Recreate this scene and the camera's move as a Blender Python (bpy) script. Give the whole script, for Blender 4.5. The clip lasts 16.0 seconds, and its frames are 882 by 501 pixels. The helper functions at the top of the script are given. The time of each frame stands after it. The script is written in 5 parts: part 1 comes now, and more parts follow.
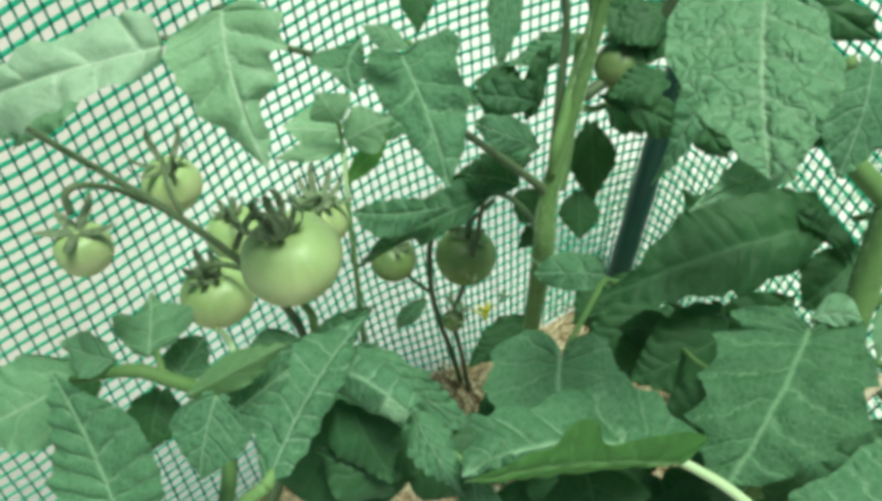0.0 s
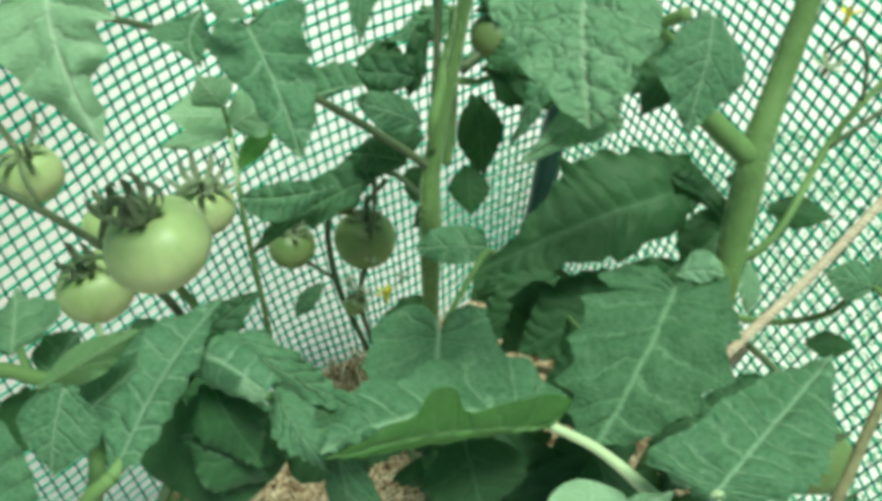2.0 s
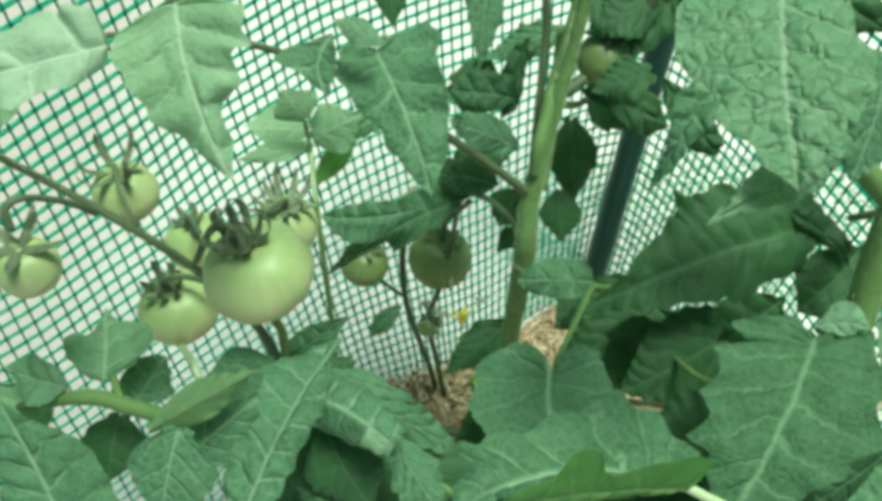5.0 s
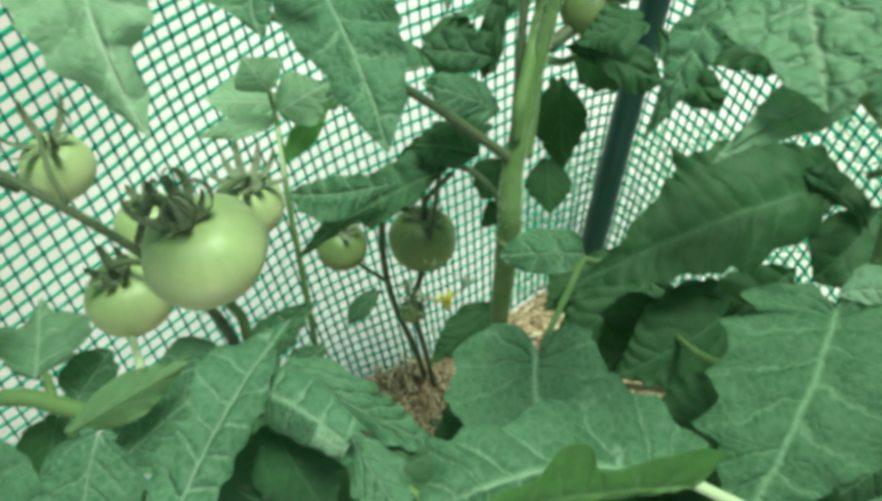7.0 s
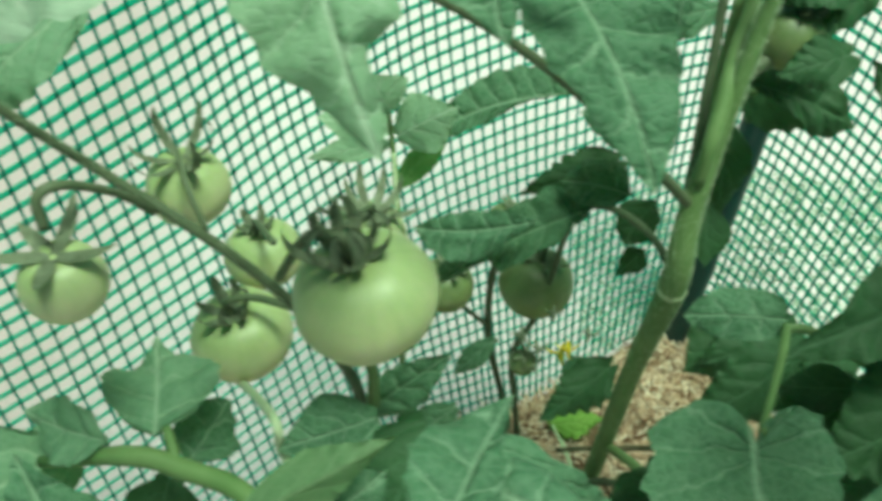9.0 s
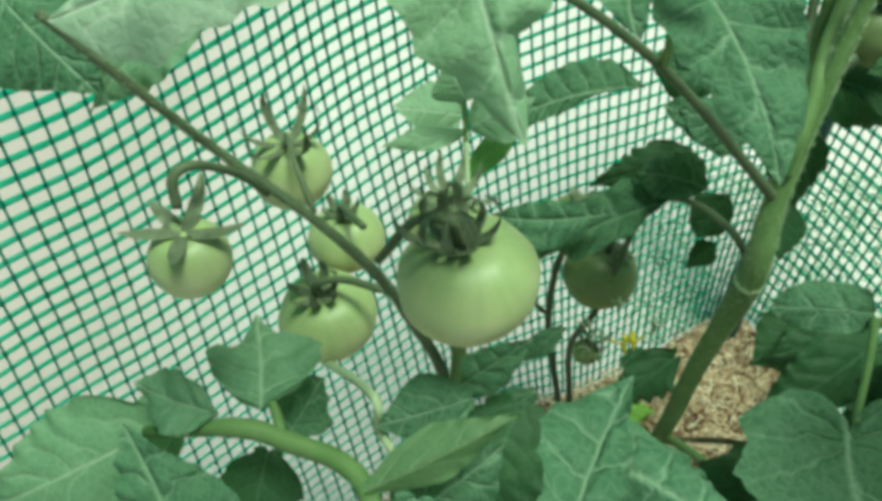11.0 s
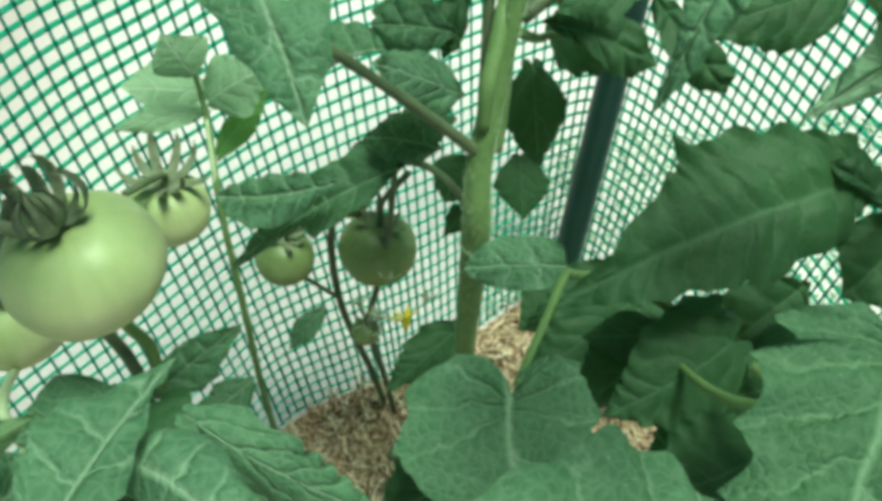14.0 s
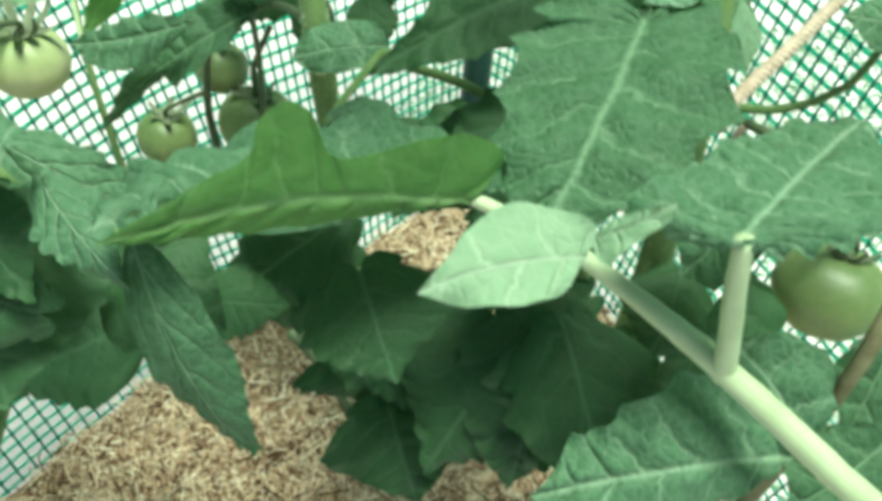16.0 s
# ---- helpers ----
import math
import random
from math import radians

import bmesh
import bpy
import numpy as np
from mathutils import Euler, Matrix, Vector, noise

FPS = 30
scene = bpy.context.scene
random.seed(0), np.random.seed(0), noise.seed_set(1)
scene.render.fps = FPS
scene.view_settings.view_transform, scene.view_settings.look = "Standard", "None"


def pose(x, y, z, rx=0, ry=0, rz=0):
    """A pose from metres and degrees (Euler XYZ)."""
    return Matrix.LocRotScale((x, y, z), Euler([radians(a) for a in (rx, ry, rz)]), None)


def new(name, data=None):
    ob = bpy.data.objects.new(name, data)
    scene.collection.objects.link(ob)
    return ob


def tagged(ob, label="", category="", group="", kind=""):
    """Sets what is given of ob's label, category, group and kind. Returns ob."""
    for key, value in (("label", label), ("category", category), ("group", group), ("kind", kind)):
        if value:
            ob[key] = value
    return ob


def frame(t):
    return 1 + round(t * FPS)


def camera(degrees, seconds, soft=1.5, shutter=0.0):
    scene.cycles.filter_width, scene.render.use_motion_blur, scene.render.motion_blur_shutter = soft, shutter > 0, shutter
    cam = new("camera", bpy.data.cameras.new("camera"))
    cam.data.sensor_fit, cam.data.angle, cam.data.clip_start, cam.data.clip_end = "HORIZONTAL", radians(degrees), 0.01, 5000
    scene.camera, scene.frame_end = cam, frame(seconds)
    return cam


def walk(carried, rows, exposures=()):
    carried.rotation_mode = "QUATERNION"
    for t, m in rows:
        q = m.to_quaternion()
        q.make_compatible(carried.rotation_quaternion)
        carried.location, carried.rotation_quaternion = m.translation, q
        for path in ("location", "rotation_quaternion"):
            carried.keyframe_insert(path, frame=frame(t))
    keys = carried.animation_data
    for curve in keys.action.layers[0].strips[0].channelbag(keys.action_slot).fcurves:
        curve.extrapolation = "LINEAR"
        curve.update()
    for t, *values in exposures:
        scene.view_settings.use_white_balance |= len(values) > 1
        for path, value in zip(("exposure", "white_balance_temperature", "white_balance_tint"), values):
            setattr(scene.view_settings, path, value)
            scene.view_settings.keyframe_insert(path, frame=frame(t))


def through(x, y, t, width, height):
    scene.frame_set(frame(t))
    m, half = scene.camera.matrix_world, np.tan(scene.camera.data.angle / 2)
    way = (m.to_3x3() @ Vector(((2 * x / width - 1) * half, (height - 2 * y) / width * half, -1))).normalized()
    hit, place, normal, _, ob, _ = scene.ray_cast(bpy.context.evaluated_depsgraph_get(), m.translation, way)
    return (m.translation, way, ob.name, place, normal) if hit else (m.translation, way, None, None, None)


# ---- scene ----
cam = camera(56.41, 16.0, soft=4.3, shutter=0.5)
# seconds, eye in metres, turn in degrees
PATH = [
    (0, 0.0023, 0.0008, 0.8968, 37.05, 0.24, 0.04),
    (0.5, 0.0072, 0.0045, 0.8879, 36.72, -0.03, -1.06),
    (1, 0.0465, -0.0046, 0.8814, 36.55, 0.24, -3.48),
    (1.5, 0.0673, -0.0127, 0.8722, 36.17, -0.22, -5.64),
    (2, 0.0432, -0.0037, 0.8841, 36.56, -1.26, -4.58),
    (2.5, 0.0134, 0.0020, 0.8910, 36.84, -1.68, -3.95),
    (3, 0.0056, 0.0132, 0.8850, 37.11, -2.03, -3.18),
    (3.5, -0.0025, 0.0211, 0.8785, 36.93, -1.79, -2.98),
    (4, -0.0057, 0.0300, 0.8774, 36.73, -1.63, -2.77),
    (6.5, -0.0057, 0.0283, 0.8601, 35.99, -0.45, -1.77),
    (7, 0.0112, 0.0518, 0.8284, 35.83, -0.22, -3.45),
    (7.5, -0.0023, 0.0915, 0.7862, 36.55, -0.97, -2.53),
    (8, -0.0180, 0.0896, 0.7848, 36.92, -1.58, -1.15),
    (8.5, -0.0387, 0.0931, 0.7832, 37.33, -1.62, -0.60),
    (9, -0.0671, 0.0996, 0.7821, 37.85, -1.45, -0.44),
    (9.2, -0.0841, 0.0994, 0.7800, 37.93, -1.52, 0.00),
    (11.3, -0.1013, 0.0858, 0.7878, 37.11, -0.80, 1.60),
    (11.5, -0.0864, 0.0819, 0.7796, 36.97, -0.61, 1.30),
    (12, -0.0488, 0.0798, 0.7644, 36.43, -0.14, -0.55),
    (12.5, -0.0170, 0.0788, 0.7565, 36.55, 0.02, -1.92),
    (13, 0.0097, 0.0901, 0.7561, 36.41, -1.16, -3.81),
    (13.5, 0.0275, 0.0985, 0.7523, 36.51, -1.63, -5.15),
    (14, 0.0228, 0.1021, 0.7588, 36.60, -1.82, -4.92),
    (14.5, 0.0306, 0.0958, 0.7634, 37.46, -1.98, -4.92),
    (15, 0.0482, 0.0629, 0.7554, 38.15, -1.88, -5.96),
    (15.5, 0.0681, 0.0206, 0.7295, 37.95, -1.79, -7.59),
    (16, 0.0736, -0.0040, 0.7144, 36.99, -1.53, -9.63),
]
walk(cam, [(t, pose(x, y, z, rx, ry, rz)) for t, x, y, z, rx, ry, rz in PATH],
     exposures=[(0, 0.46, 6500, -31), (7.5, 0.47, 6500, -31), (8.5, 0.36, 6500, -33), (11.5, 0.23, 6500, -34), (12, 0.36, 6500, -32), (13, 0.45, 6500, -30), (14.5, 0.49, 6500, -30), (16, 0.86, 6500, -24)])
# ---------------- world, sun ----------------
SUN_EL, SUN_ROT = 80.0, 85.0
world = bpy.data.worlds.new("sky")
scene.world = world
world.use_nodes = True
wn = world.node_tree
sky = wn.nodes.new("ShaderNodeTexSky")
sky.sky_type = 'NISHITA'
sky.sun_disc = False
sky.sun_elevation, sky.sun_rotation = radians(SUN_EL), radians(SUN_ROT)
sky.dust_density = 4.0
wn.links.new(sky.outputs[0], wn.nodes["Background"].inputs[0])
wn.nodes["Background"].inputs[1].default_value = 0.048
sun_data = bpy.data.lights.new("sun", 'SUN')
sun_data.energy, sun_data.angle, sun_data.color = 3.3, radians(20), (1.0, 0.96, 0.9)
sun_ob = new("sun", sun_data)
sun_ob.rotation_euler = (radians(90 - SUN_EL), 0, radians(180 - SUN_ROT))

# ---------------- materials ----------------


def material(name, build, rough=0.6, spec=0.4):
    mat = bpy.data.materials.new(name)
    mat.use_nodes = True
    nt = mat.node_tree
    bsdf = nt.nodes["Principled BSDF"]
    bsdf.inputs["Roughness"].default_value = rough
    bsdf.inputs["Specular IOR Level"].default_value = spec
    build(nt, bsdf)
    return mat


def node(nt, kind, **kw):
    n = nt.nodes.new(kind)
    for k, v in kw.items():
        if k.startswith("i_"):
            n.inputs[k[2:].replace("_", " ")].default_value = v
    return n


def math_node(nt, op, a, b=None, clamp=False):
    n = nt.nodes.new("ShaderNodeMath")
    n.operation, n.use_clamp = op, clamp
    for i, v in enumerate((a, b)):
        if v is None:
            continue
        if isinstance(v, (int, float)):
            n.inputs[i].default_value = v
        else:
            nt.links.new(v, n.inputs[i])
    return n.outputs[0]


def noise_of(nt, scale, detail=4.0, rough=0.6, coord="Object"):
    tc = nt.nodes.new("ShaderNodeTexCoord")
    n = node(nt, "ShaderNodeTexNoise", i_Scale=scale, i_Detail=detail, i_Roughness=rough)
    nt.links.new(tc.outputs[coord], n.inputs["Vector"])
    return n.outputs["Fac"]


def ramp(nt, fac, stops):
    r = nt.nodes.new("ShaderNodeValToRGB")
    el = r.color_ramp.elements
    while len(el) < len(stops):
        el.new(0.5)
    for e, (p, c) in zip(el, stops):
        e.position, e.color = p, (*c, 1)
    nt.links.new(fac, r.inputs[0])
    return r.outputs[0]


def mix(nt, fac, a, b, mode='MIX'):
    m = nt.nodes.new("ShaderNodeMix")
    m.data_type, m.blend_type = 'RGBA', mode
    for sock, v in ((m.inputs[0], fac), (m.inputs[6], a), (m.inputs[7], b)):
        if isinstance(v, (int, float)):
            sock.default_value = v
        elif isinstance(v, tuple):
            sock.default_value = (*v, 1)
        else:
            nt.links.new(v, sock)
    return m.outputs[2]


def bump(nt, bsdf, height, strength=0.4, dist=0.001):
    b = node(nt, "ShaderNodeBump", i_Strength=strength, i_Distance=dist)
    nt.links.new(height, b.inputs["Height"])
    nt.links.new(b.outputs[0], bsdf.inputs["Normal"])


def leaf_material(name, dark, light, vein, through_light=0.2, cells=230.0, pucker=0.0025, rough=0.6, glow=(0.22, 0.42, 0.03), puffy=0.26, vein_mix=0.66):
    """Leaf blade: U lies across, V counts side veins; sunken veins, puffed cells between them, mottling, some light coming through."""
    def build(nt, bsdf):
        uv = nt.nodes.new("ShaderNodeUVMap")
        sep = nt.nodes.new("ShaderNodeSeparateXYZ")
        nt.links.new(uv.outputs[0], sep.inputs[0])
        info = nt.nodes.new("ShaderNodeObjectInfo")
        wob = math_node(nt, 'SUBTRACT', noise_of(nt, 60.0, 3.0), 0.5)
        ax = math_node(nt, 'ABSOLUTE', math_node(nt, 'SUBTRACT', sep.outputs[0], math_node(nt, 'ADD', 0.5, math_node(nt, 'MULTIPLY', wob, 0.03))))
        phase = math_node(nt, 'ADD', sep.outputs[1], math_node(nt, 'MULTIPLY', wob, 0.95))
        saw = math_node(nt, 'ABSOLUTE', math_node(nt, 'SUBTRACT', math_node(nt, 'FRACT', math_node(nt, 'ADD', phase, 0.5)), 0.5))
        fade = math_node(nt, 'SUBTRACT', 1.0, math_node(nt, 'MULTIPLY', ax, 1.7), True)
        side = math_node(nt, 'MULTIPLY', math_node(nt, 'SUBTRACT', 1.0, math_node(nt, 'MULTIPLY', saw, 15.0), True), fade)
        crease = math_node(nt, 'MULTIPLY', math_node(nt, 'SUBTRACT', 1.0, math_node(nt, 'MULTIPLY', saw, 6.0), True), fade)
        mid = math_node(nt, 'SUBTRACT', 1.0, math_node(nt, 'MULTIPLY', ax, 42.0), True)
        veins = math_node(nt, 'MAXIMUM', mid, math_node(nt, 'MULTIPLY', side, 0.75))
        tc = nt.nodes.new("ShaderNodeTexCoord")
        warp = nt.nodes.new("ShaderNodeVectorMath")
        warp.operation = 'MULTIPLY_ADD'
        nz = node(nt, "ShaderNodeTexNoise", i_Scale=110.0, i_Detail=2.0)
        nt.links.new(tc.outputs["Object"], nz.inputs["Vector"])
        nt.links.new(nz.outputs["Color"], warp.inputs[0])
        warp.inputs[1].default_value = (0.006, 0.006, 0.006)
        nt.links.new(tc.outputs["Object"], warp.inputs[2])

        def cell_edges(scale):
            v = node(nt, "ShaderNodeTexVoronoi", i_Scale=scale)
            v.feature = 'DISTANCE_TO_EDGE'
            nt.links.new(warp.outputs[0], v.inputs["Vector"])
            return v.outputs["Distance"]
        gap = math_node(nt, 'SUBTRACT', 1.0, math_node(nt, 'MULTIPLY', cell_edges(cells), 2.1), True)
        puff = math_node(nt, 'SUBTRACT', 1.0, math_node(nt, 'MULTIPLY', gap, gap))
        gap2 = math_node(nt, 'SUBTRACT', 1.0, math_node(nt, 'MULTIPLY', cell_edges(cells * 2.6), 2.6), True)
        net_lines = math_node(nt, 'MULTIPLY', math_node(nt, 'POWER', gap, 4.0), 0.16)
        blot = math_node(nt, 'ADD', math_node(nt, 'MULTIPLY', noise_of(nt, 38.0, 6.0), 0.8), math_node(nt, 'MULTIPLY', info.outputs["Random"], 0.35))
        col = ramp(nt, blot, [(0.28, dark), (0.72, light)])
        col = mix(nt, net_lines, col, vein)
        col = mix(nt, math_node(nt, 'MULTIPLY', veins, vein_mix), col, vein)
        specks = math_node(nt, 'MULTIPLY', math_node(nt, 'GREATER_THAN', noise_of(nt, 420.0, 2.0), 0.70), 0.35)
        col = mix(nt, specks, col, vein)
        nt.links.new(col, bsdf.inputs["Base Color"])
        h = math_node(nt, 'ADD', math_node(nt, 'MULTIPLY', noise_of(nt, 900.0, 3.0), 0.10), math_node(nt, 'ADD', math_node(nt, 'MULTIPLY', puff, puffy), math_node(nt, 'MULTIPLY', noise_of(nt, 120.0, 3.0), 0.9)))
        h = math_node(nt, 'SUBTRACT', h, math_node(nt, 'MULTIPLY', math_node(nt, 'MULTIPLY', gap2, gap2), 0.07))
        h = math_node(nt, 'SUBTRACT', h, math_node(nt, 'MULTIPLY', math_node(nt, 'MAXIMUM', mid, crease), 0.55))
        bump(nt, bsdf, h, 0.75, pucker)
        tr = nt.nodes.new("ShaderNodeBsdfTranslucent")
        nt.links.new(mix(nt, 0.5, col, glow), tr.inputs["Color"])
        ms = nt.nodes.new("ShaderNodeMixShader")
        ms.inputs[0].default_value = through_light
        nt.links.new(bsdf.outputs[0], ms.inputs[1])
        nt.links.new(tr.outputs[0], ms.inputs[2])
        nt.links.new(ms.outputs[0], nt.nodes["Material Output"].inputs["Surface"])
    return material(name, build, rough, 0.34)


def simple_material(name, stops, scale, rough=0.6, spec=0.4, bump_scale=300.0, bump_strength=0.3, bump_dist=0.0006, through=0.0):
    def build(nt, bsdf):
        info = nt.nodes.new("ShaderNodeObjectInfo")
        fac = math_node(nt, 'ADD', math_node(nt, 'MULTIPLY', noise_of(nt, scale, 5.0), 0.85), math_node(nt, 'MULTIPLY', info.outputs["Random"], 0.15))
        nt.links.new(ramp(nt, fac, stops), bsdf.inputs["Base Color"])
        bump(nt, bsdf, noise_of(nt, bump_scale, 4.0), bump_strength, bump_dist)
        if through:
            bsdf.inputs["Subsurface Weight"].default_value = through
            bsdf.inputs["Subsurface Radius"].default_value = (0.004, 0.006, 0.002)
    return material(name, build, rough, spec)


LEAF = leaf_material("leaf_green", (0.054, 0.124, 0.067), (0.096, 0.198, 0.112), (0.40, 0.54, 0.39))
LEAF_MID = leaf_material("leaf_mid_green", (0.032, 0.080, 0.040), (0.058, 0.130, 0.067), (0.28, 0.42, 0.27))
LEAF_PALE = leaf_material("leaf_pale", (0.155, 0.275, 0.171), (0.240, 0.385, 0.252), (0.46, 0.57, 0.43), 0.35, 230.0, 0.0012, vein_mix=0.7)
# darkest green: naturally dark leaves, plus inner ones with canopy shade in the colour
LEAF_DARK_SHADED = leaf_material("leaf_dark_shaded", (0.021, 0.057, 0.021), (0.040, 0.097, 0.039), (0.090, 0.170, 0.090), 0.12, 230.0, 0.0009)
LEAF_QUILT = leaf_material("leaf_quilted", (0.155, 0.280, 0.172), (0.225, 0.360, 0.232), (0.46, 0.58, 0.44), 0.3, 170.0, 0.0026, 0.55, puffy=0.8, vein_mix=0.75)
LEAF_UNDER = leaf_material("leaf_underside", (0.108, 0.232, 0.068), (0.165, 0.315, 0.098), (0.32, 0.46, 0.23), 0.55, 230.0, 0.0013, glow=(0.20, 0.40, 0.08), vein_mix=0.75)
LEAF_BACK = leaf_material("leaf_grey_back", (0.140, 0.235, 0.120), (0.210, 0.315, 0.170), (0.36, 0.45, 0.28), 0.4, 230.0, 0.0010)
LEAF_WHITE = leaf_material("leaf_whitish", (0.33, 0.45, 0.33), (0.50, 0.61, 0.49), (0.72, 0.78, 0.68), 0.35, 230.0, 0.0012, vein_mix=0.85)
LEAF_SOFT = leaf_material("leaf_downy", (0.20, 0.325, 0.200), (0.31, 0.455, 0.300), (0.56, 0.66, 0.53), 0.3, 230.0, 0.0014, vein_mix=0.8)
LEAF_BRIGHT = leaf_material("leaf_bright", (0.200, 0.420, 0.067), (0.320, 0.550, 0.114), (0.450, 0.620, 0.209), 0.4)
STEM = simple_material("stem_green", [(0.3, (0.110, 0.185, 0.062)), (0.7, (0.185, 0.270, 0.108))], 60.0, 0.6, 0.3, 500.0, 0.35)
STEM_PALE = simple_material("stem_pale", [(0.3, (0.40, 0.49, 0.28)), (0.7, (0.56, 0.64, 0.42))], 60.0, 0.36, 0.4, 500.0, 0.3)
HAIR = simple_material("hair_pale", [(0.3, (0.45, 0.55, 0.36)), (0.7, (0.60, 0.68, 0.50))], 60.0, 0.6, 0.3, 500.0, 0.1)
STEM_DARK = simple_material("stem_dark", [(0.3, (0.065, 0.092, 0.048)), (0.7, (0.125, 0.155, 0.085))], 80.0, 0.55, 0.4, 500.0, 0.35)
SEPAL = simple_material("sepal", [(0.3, (0.17, 0.205, 0.125)), (0.7, (0.38, 0.43, 0.30))], 150.0, 0.65, 0.3, 700.0, 0.4)
POST = simple_material("coated_steel", [(0.3, (0.004, 0.030, 0.026)), (0.7, (0.010, 0.050, 0.042))], 40.0, 0.35, 0.5, 200.0, 0.2)


def strand_material(name, dark, light, through_light):
    """Thin plastic monofilament that lets part of the light through."""
    def build(nt, bsdf):
        col = ramp(nt, noise_of(nt, 30.0, 5.0), [(0.3, dark), (0.7, light)])
        nt.links.new(col, bsdf.inputs["Base Color"])
        bump(nt, bsdf, noise_of(nt, 900.0, 4.0), 0.2, 0.0006)
        tr = nt.nodes.new("ShaderNodeBsdfTranslucent")
        nt.links.new(col, tr.inputs["Color"])
        ms = nt.nodes.new("ShaderNodeMixShader")
        ms.inputs[0].default_value = through_light
        nt.links.new(bsdf.outputs[0], ms.inputs[1])
        nt.links.new(tr.outputs[0], ms.inputs[2])
        nt.links.new(ms.outputs[0], nt.nodes["Material Output"].inputs["Surface"])
    return material(name, build, 0.4, 0.5)


STRAND_V = strand_material("net_strand", (0.004, 0.29, 0.20), (0.03, 0.45, 0.325), 0.45)
STRAND_H = strand_material("net_weft", (0.15, 0.80, 0.57), (0.30, 0.88, 0.70), 0.6)
KNOT = strand_material("net_knot", (0.0, 0.065, 0.042), (0.006, 0.15, 0.10), 0.1)
TWINE = simple_material("jute_twine", [(0.3, (0.40, 0.30, 0.23)), (0.7, (0.64, 0.52, 0.43))], 120.0, 0.85, 0.15, 900.0, 0.6)
DRY = simple_material("dry_stalk", [(0.3, (0.12, 0.11, 0.06)), (0.7, (0.26, 0.235, 0.145))], 120.0, 0.8, 0.2, 500.0, 0.4)
PETAL = simple_material("petal", [(0.3, (0.75, 0.58, 0.03)), (0.7, (0.85, 0.72, 0.08))], 80.0, 0.5, 0.3)


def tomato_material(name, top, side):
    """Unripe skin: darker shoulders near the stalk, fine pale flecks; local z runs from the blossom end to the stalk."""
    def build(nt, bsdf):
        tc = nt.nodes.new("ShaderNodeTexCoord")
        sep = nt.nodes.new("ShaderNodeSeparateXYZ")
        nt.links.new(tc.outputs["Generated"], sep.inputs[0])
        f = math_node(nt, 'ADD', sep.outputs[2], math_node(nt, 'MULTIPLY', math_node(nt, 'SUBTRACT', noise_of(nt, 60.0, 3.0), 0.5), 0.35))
        # blossom end darker and greener, underside shade put into the skin colour
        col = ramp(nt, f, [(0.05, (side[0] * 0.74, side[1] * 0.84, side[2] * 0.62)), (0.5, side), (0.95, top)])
        flat = nt.nodes.new("ShaderNodeVectorMath")
        flat.operation = 'MULTIPLY_ADD'
        flat.inputs[1].default_value = (1, 1, 0)
        flat.inputs[2].default_value = (-0.5, -0.5, 0)
        nt.links.new(tc.outputs["Generated"], flat.inputs[0])
        unit = nt.nodes.new("ShaderNodeVectorMath")
        unit.operation = 'NORMALIZE'
        nt.links.new(flat.outputs[0], unit.inputs[0])
        rays = nt.nodes.new("ShaderNodeTexNoise")
        rays.inputs["Scale"].default_value = 4.5
        rays.inputs["Detail"].default_value = 4.0
        nt.links.new(unit.outputs[0], rays.inputs["Vector"])
        streak = math_node(nt, 'MULTIPLY', math_node(nt, 'SUBTRACT', rays.outputs["Fac"], 0.42), 4.0, clamp=True)
        high = math_node(nt, 'MULTIPLY', math_node(nt, 'SUBTRACT', sep.outputs[2], 0.42), 1.9, clamp=True)
        col = mix(nt, math_node(nt, 'MULTIPLY', math_node(nt, 'MULTIPLY', streak, high), 0.35), col, tuple(c * 0.8 for c in top))
        col = mix(nt, math_node(nt, 'MULTIPLY', noise_of(nt, 260.0, 4.0), 0.22), col, (0.58, 0.62, 0.38))
        nt.links.new(col, bsdf.inputs["Base Color"])
        bsdf.inputs["Subsurface Weight"].default_value = 0.5
        bsdf.inputs["Subsurface Radius"].default_value = (0.006, 0.008, 0.003)
        bump(nt, bsdf, noise_of(nt, 350.0, 3.0), 0.08, 0.0005)
    return material(name, build, 0.47, 0.6)


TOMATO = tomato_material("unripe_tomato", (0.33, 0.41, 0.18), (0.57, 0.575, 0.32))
# same skin darkened: shade of the foliage is in the colour
TOMATO_SHADED = tomato_material("unripe_tomato_shaded", (0.09, 0.145, 0.04), (0.20, 0.26, 0.085))

# ---------------- mesh helpers ----------------


def part(name, bm, mat, parent, label=""):
    """Links a bmesh as one mesh object under a thing or a part."""
    me = bpy.data.meshes.new(name)
    bm.to_mesh(me)
    bm.free()
    for p in me.polygons:
        p.use_smooth = True
    me.materials.append(mat)
    ob = new(name, me)
    if parent:
        ob.parent = parent
    if label:
        ob["label"] = label
    return ob


def thing(name, label, category, place=(0, 0, 0), group="", kind=""):
    ob = new(name)
    ob.empty_display_size = 0.02
    ob.location = place
    bpy.context.view_layer.update()
    return tagged(ob, label, category, group, kind)


